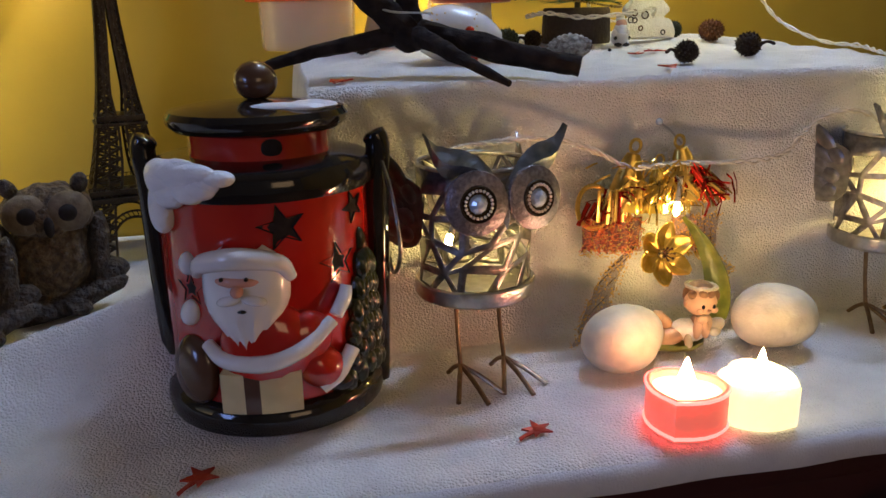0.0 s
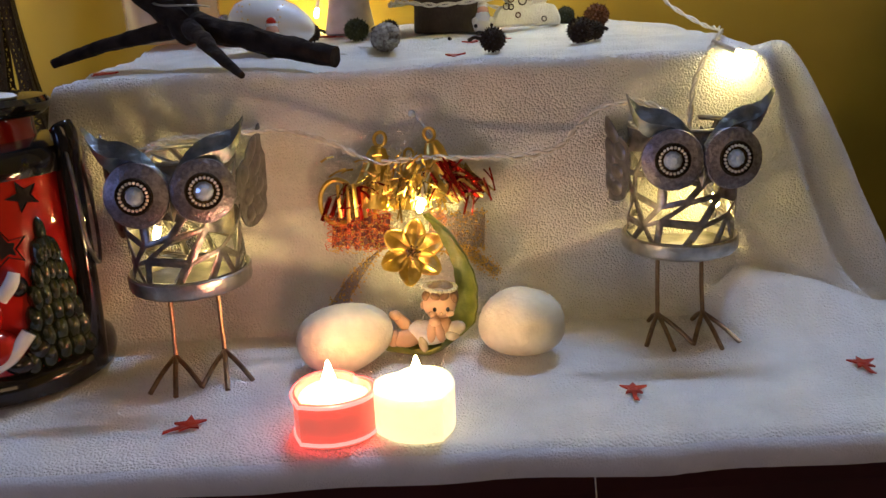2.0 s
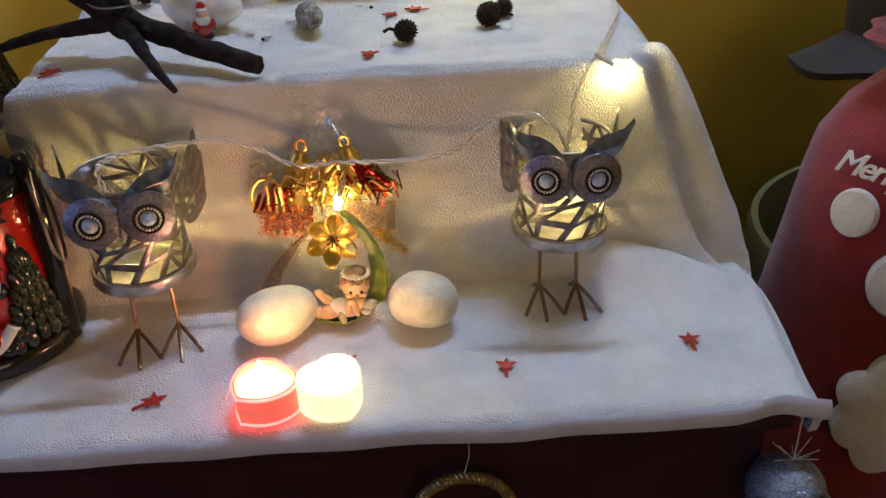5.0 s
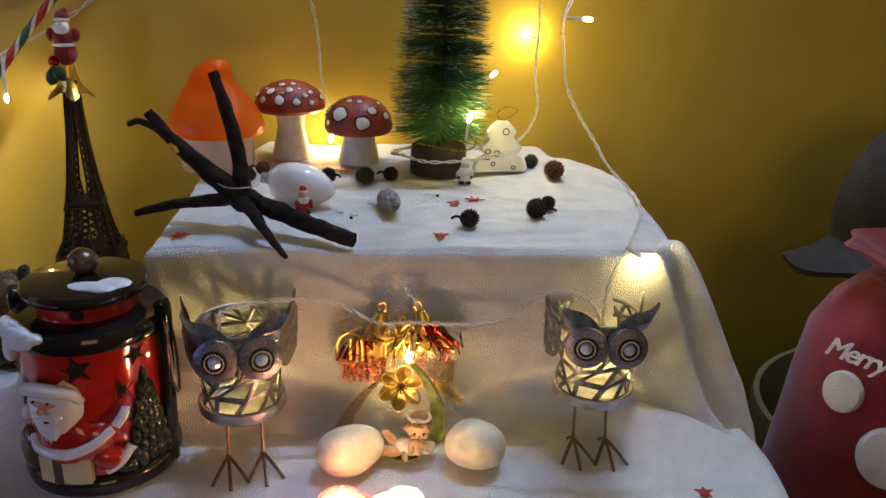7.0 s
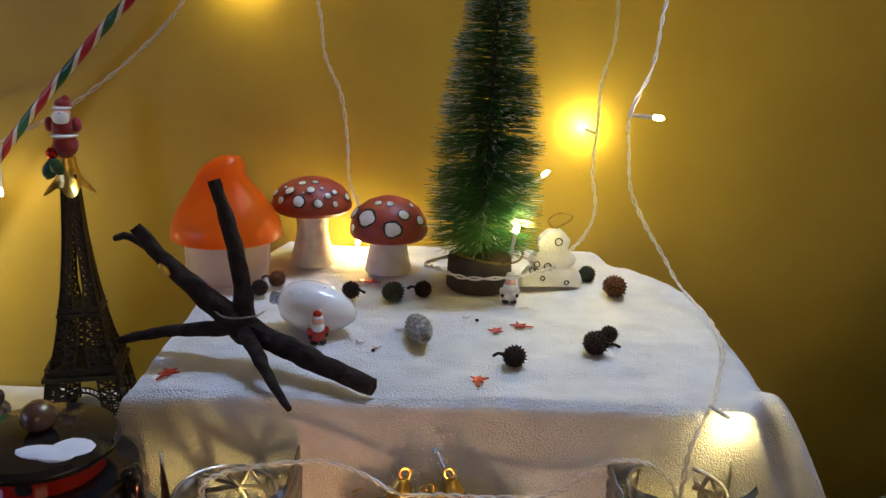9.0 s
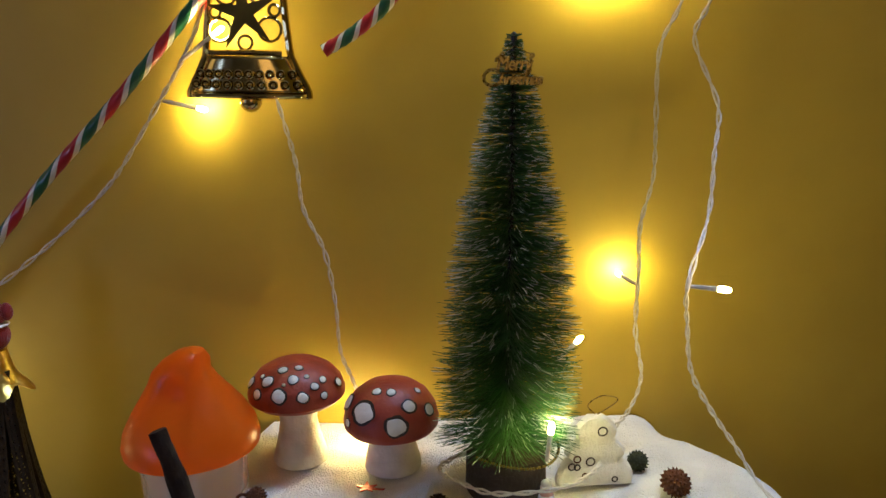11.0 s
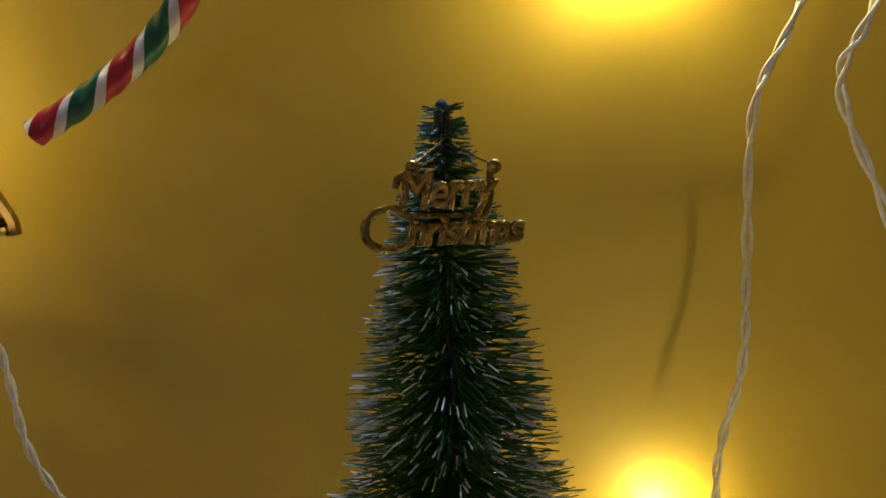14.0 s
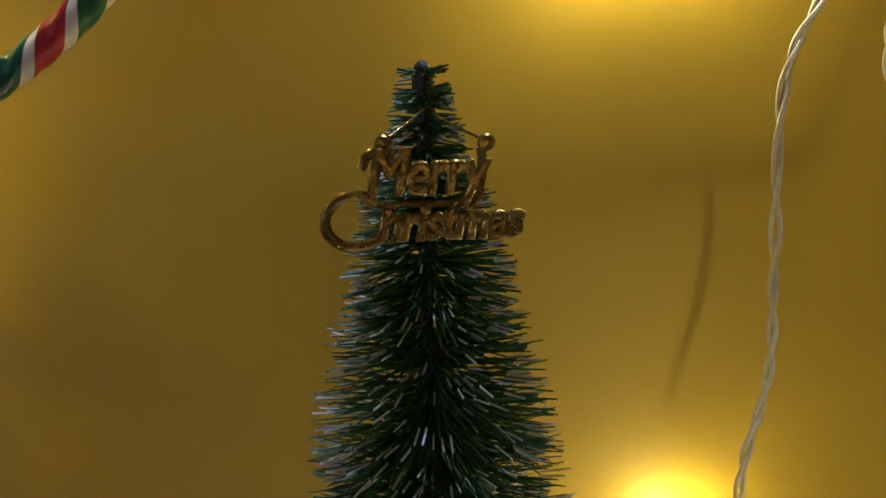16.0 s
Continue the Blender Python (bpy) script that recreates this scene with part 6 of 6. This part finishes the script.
# ---------- baby figurine on a curled leaf ----------
b = bmesh.new()
LF = [(-0.028, -0.006, 0.004), (-0.014, -0.010, 0.0025), (0.0, -0.010, 0.0025), (0.013, -0.005, 0.008), (0.0210, 0.000, 0.022), (0.0230, 0.004, 0.038), (0.0195, 0.007, 0.0525), (0.0107, 0.009, 0.0685), (0.0010, 0.010, 0.0790)]
p = spline(LF, 54)
prev = None
for k, c in enumerate(p):
    q = k / 53
    ww = 0.0080 * math.sin(math.pi * (0.05 + 0.93 * q)) ** 0.75
    a = min(1.0, max(0.0, (q - 0.25) / 0.3))
    side = Vector((0.80 * a, 0.85 - 1.55 * a, 0)).normalized()
    fl_ = 0.0005 * math.sin(k * 1.5)
    nrm = Vector((-0.6 * a, -0.7 * a, 1 - a)).normalized()
    row = [b.verts.new(Vector(c) + side * ww * s + nrm * (0.004 * s * s + fl_ * abs(s) + th)) for th in (0, -0.0016) for s in (-1, -0.5, 0, 0.5, 1)]
    if prev:
        for i in range(4):
            b.faces.new([prev[i], prev[i + 1], row[i + 1], row[i]])
            b.faces.new([prev[5 + i + 1], prev[5 + i], row[5 + i], row[5 + i + 1]])
        b.faces.new([prev[0], row[0], row[5], prev[5]])
        b.faces.new([row[4], prev[4], prev[9], row[9]])
    prev = row
H_ = Vector((0.0045, -0.0080, 0.0310))
for c, r, mt, rot in ((H_, (0.0098, 0.0092, 0.0096), 1, (0, 0, 0)), (H_ + Vector((0.0012, 0.0036, 0.0022)), (0.0102, 0.0090, 0.0094), 2, (0, 0, 0)),
                      ((-0.003, -0.009, 0.0135), (0.0115, 0.0070, 0.0072), 4, (0, 14, 0)), ((0.004, -0.011, 0.0180), (0.0070, 0.0062, 0.0065), 1, (0, 0, 0)),
                      ((-0.015, -0.010, 0.0110), (0.0090, 0.0052, 0.0052), 1, (0, -6, 0)), ((-0.0225, -0.010, 0.0115), (0.0034, 0.0040, 0.0052), 1, (0, 10, 0)),
                      ((-0.0165, -0.005, 0.0185), (0.0036, 0.0036, 0.0080), 1, (0, -40, 0)), ((-0.0210, -0.005, 0.0235), (0.0040, 0.0036, 0.0030), 1, (0, 25, 0)),
                      ((-0.0010, -0.0160, 0.0170), (0.0028, 0.0028, 0.0072), 1, (0, 6, 0)), ((0.0035, -0.0160, 0.0165), (0.0028, 0.0028, 0.0070), 1, (0, -12, 0)), ((0.0010, -0.0175, 0.0232), (0.0036, 0.0026, 0.0028), 1, (0, 0, 0)),
                      ((0.0125, -0.0130, 0.0165), (0.0062, 0.0040, 0.0042), 3, (0, -20, 0)), ((0.0105, -0.0155, 0.0135), (0.0040, 0.0030, 0.0030), 3, (0, 10, 0)), ((-0.0060, -0.0150, 0.0085), (0.0026, 0.0022, 0.0055), 3, (0, -12, 0)),
                      ((0.0012, -0.0170, 0.0302), (0.0011, 0.0008, 0.0014), 5, (0, 0, 0)), ((0.0086, -0.0164, 0.0296), (0.0011, 0.0008, 0.0014), 5, (0, 0, 0)), ((0.0048, -0.0176, 0.0275), (0.0011,) * 3, 1, (0, 0, 0)),
                      ((0.0000, -0.0160, 0.0272), (0.0024, 0.0018, 0.0020), 1, (0, 0, 0)), ((0.0098, -0.0150, 0.0268), (0.0024, 0.0018, 0.0020), 1, (0, 0, 0)), ((-0.0050, -0.0080, 0.0300), (0.0016, 0.0020, 0.0024), 1, (0, 0, 0)),
                      ((0.0020, -0.0148, 0.0372), (0.0030, 0.0022, 0.0022), 2, (0, 30, 0)), ((0.0070, -0.0148, 0.0368), (0.0032, 0.0022, 0.0022), 2, (0, -30, 0)), ((-0.0030, -0.0110, 0.0365), (0.0026, 0.0026, 0.0030), 2, (0, 0, 0)), ((0.0120, -0.0110, 0.0345), (0.0030, 0.0030, 0.0040), 2, (0, 0, 0))):
    blob(b, c, r, mt, sub=3, rot=turn(*rot))
for k in range(20):
    a = 2 * math.pi * k / 20
    blob(b, (0.0052 + 0.0088 * math.cos(a), -0.0066 + 0.0082 * math.sin(a), 0.0398 - 0.0006 * math.cos(a)), (0.0017, 0.0017, 0.0014), 3, sub=1)
single("baby_figurine", b, [M_LEAF, M_BABY, M_HAIR, M_GARL, M_MUSHW, M_BLACKG], "resin baby figurine lying on a curled green leaf", "figurine", pose(0.2850, 0.4132, 0.0010, 0, 0, 2) @ Matrix.Scale(1.04, 4))

# ---------- ornaments hanging from the table's edge ----------
t = thing("rope_ring_ornament", "gold rope ring ornament hanging below the towel's edge", "ornament", 0.357, 0.292, -0.079)
p = [(0.032 * math.cos(a), 0, 0.032 * math.sin(a)) for a in np.linspace(0, 2 * math.pi, 121)[:-1]]
b = bmesh.new()
for s in range(3):
    tube([(math.cos(a) * (0.032 + 0.0022 * math.cos(22 * a + s * 2.094)), 0.0022 * math.sin(22 * a + s * 2.094), math.sin(a) * (0.032 + 0.0022 * math.cos(22 * a + s * 2.094))) for a in np.linspace(0, 2 * math.pi, 265)[:-1]], 0.0021, 6, b, close=True)
part("rope_ring", b, M_ROPE, t)
part("thread", tube([(0, 0, 0.034), (0.004, 0.004, 0.048), (0.003, 0.010, 0.074)], 0.0004, 5), M_CABLE, t)
t = thing("glitter_bauble", "silver glitter bauble hanging at the towel's corner", "bauble", 0.573, 0.287, -0.074)
b = bmesh.new()
blob(b, (0, 0, 0), (0.026,) * 3, sub=4)
part("ball", b, M_GLITTER, t)
part("cap", lathe([(0.0055, 0.024), (0.0058, 0.029), (0, 0.0295)], 18), M_STEEL, t)
part("metal_strap", tube(spline([(0.010, -0.020, 0.020), (0.020, -0.018, 0.008), (0.027, -0.010, -0.006)], 14), 0.0022, 6), M_STEEL, t)
b = bmesh.new()
for k in range(9):
    a = k * 0.7
    tube([(0, 0, 0.029), (0.016 * math.cos(a), 0.010 * math.sin(a), 0.036 + 0.006 * math.sin(k * 2))], 0.0003, 4, b)
tagged(part("thread_tuft", b, M_CABLE, t), kind="stuff")
part("thread", tube([(0, 0, 0.029), (0.002, 0.006, 0.062)], 0.0005, 5), M_CABLE, t)


# ---------- chair-side things to the right of the table ----------
def sack():
    t = thing("gift_sack", "red felt gift sack with white spots, tied at the neck", "gift sack", 0.780, 0.500, -0.338)
    prof = [(0, 0.0), (0.120, 0.002), (0.150, 0.02), (0.160, 0.08), (0.150, 0.17), (0.131, 0.26), (0.123, 0.33), (0.118, 0.38), (0.112, 0.415), (0.098, 0.440), (0.074, 0.462), (0.056, 0.474), (0.066, 0.484), (0.092, 0.500), (0.086, 0.502), (0.05, 0.482), (0, 0.476)]
    b = lathe(prof, 72)
    for v in b.verts:
        a = math.atan2(v.co.y, v.co.x)
        k = 1 + 0.05 * math.sin(9 * a) * smooth01((v.co.z - 0.41) / 0.07) + 0.03 * noise.noise(v.co * 9)
        v.co.x *= k
        v.co.y *= 0.80 * k
    part("sack_body", b, M_FELTR, t)
    part("tie", tube([(0.059 * math.cos(a), 0.047 * math.sin(a), 0.474 + 0.003 * math.sin(2 * a)) for a in np.linspace(0, 6.283, 40)[:-1]], 0.006, 8, close=True), M_FELTR, t, "red tie cord")

    def spot(az, z, w_, h_, lumpy=0.0):
        a = radians(az)
        r = float(np.interp(z, [q[1] for q in prof[:11]], [q[0] for q in prof[:11]]))
        p = Vector((r * math.sin(a), -0.80 * r * math.cos(a), z))
        nrm = Vector((math.sin(a), -math.cos(a) / 0.80, 0.15)).normalized()
        m = Matrix.Translation(p) @ nrm.to_track_quat("Z", "Y").to_matrix().to_4x4()
        b = bmesh.new()
        n = 48
        rim = [(w_ * (1 + lumpy * abs(math.sin(4 * q))) * math.cos(q), h_ * (1 + lumpy * abs(math.sin(4 * q))) * math.sin(q)) for q in np.linspace(0, 2 * math.pi, n + 1)[:-1]]
        rows = [[b.verts.new((x * k, y * k, d)) for x, y in rim] for k, d in ((1.0, -0.010), (1.0, 0.004), (0.93, 0.0065), (0.5, 0.008))]
        for r0, r1 in zip(rows, rows[1:]):
            for i in range(n):
                b.faces.new([r0[i], r0[(i + 1) % n], r1[(i + 1) % n], r1[i]])
        b.faces.new(rows[-1])
        part("white_spot", b, M_PLUSH, t, "white felt patch", m=m)

    spot(-60, 0.380, 0.0175, 0.0195)
    spot(-34, 0.332, 0.027, 0.029)
    spot(-22, 0.215, 0.046, 0.053, 0.16)
    spot(4, 0.37, 0.020, 0.021)
    spot(34, 0.24, 0.042, 0.05, 0.16)
    me = text_mesh("Merry", 0.024, 0.0006, 0.0004, 0.3)
    me.materials.append(M_PLUSH)
    o = new("lettering", me)
    o.parent = t
    o["label"] = "white script lettering"
    right, out = Vector((math.cos(radians(-57)), 0.8 * math.sin(radians(-57)), -0.02)).normalized(), Vector((math.sin(radians(-57)), -math.cos(radians(-57)) / 0.8, 0.3)).normalized()
    up = out.cross(right).normalized()
    o.matrix_basis = Matrix.Translation(Vector((0.124 * math.sin(radians(-57)), -0.099 * math.cos(radians(-57)), 0.412))) @ Matrix((right, up, right.cross(up))).transposed().to_4x4()


sack()
t = thing("plastic_chair", "pale green plastic tub chair beside the table", "chair", 0.915, 0.605, -0.825)
b = bmesh.new()
rows = []
for z, r in ((0.40, 0.17), (0.47, 0.205), (0.60, 0.218), (0.70, 0.224), (0.772, 0.228), (0.784, 0.226), (0.784, 0.219), (0.76, 0.214), (0.60, 0.204), (0.47, 0.190), (0.43, 0.16)):
    rows.append([b.verts.new((r * math.cos(a), r * 0.85 * math.sin(a), z - (0.035 + 0.16 * smooth01((-math.sin(a) - 0.1) / 0.8) if z > 0.5 else 0))) for a in np.linspace(0, 2 * math.pi, 57)[:-1]])
for a, c in zip(rows, rows[1:]):
    for i in range(56):
        b.faces.new([a[i], a[(i + 1) % 56], c[(i + 1) % 56], c[i]])
part("tub_shell", b, M_OLIVE, t)
part("seat", lathe([(0, 0.425), (0.185, 0.425), (0.19, 0.435), (0.185, 0.445), (0, 0.448)], 48, squash=(1, 0.85)), M_OLIVE, t)
for lx, ly in ((-0.13, -0.11), (0.13, -0.11), (-0.13, 0.11), (0.13, 0.11)):
    part("leg", tube([(lx * 0.9, ly * 0.9, 0.43), (lx * 1.15, ly * 1.15, 0.046)], [0.016, 0.012], 10), M_OLIVE, t)
# soft grey hat lying on the sack
t = thing("felt_hat", "soft grey felt hat resting on the gift sack", "hat", 0.850, 0.655, 0.092, 10)
b = lathe([(0.085, 0.012), (0.125, 0.0), (0.150, -0.006), (0.152, 0.001), (0.125, 0.009), (0.100, 0.022), (0.104, 0.060), (0.098, 0.105), (0.074, 0.142), (0.035, 0.160), (0, 0.164)], 56, squash=(1, 0.62))
for v in b.verts:
    v.co.z += 0.012 * math.sin(math.atan2(v.co.y, v.co.x) * 2 + 0.6) * smooth01((v.co.to_2d().length - 0.07) / 0.05) + 0.016 * noise.noise(v.co * 14)
part("hat_body", b, M_GREYW, t)
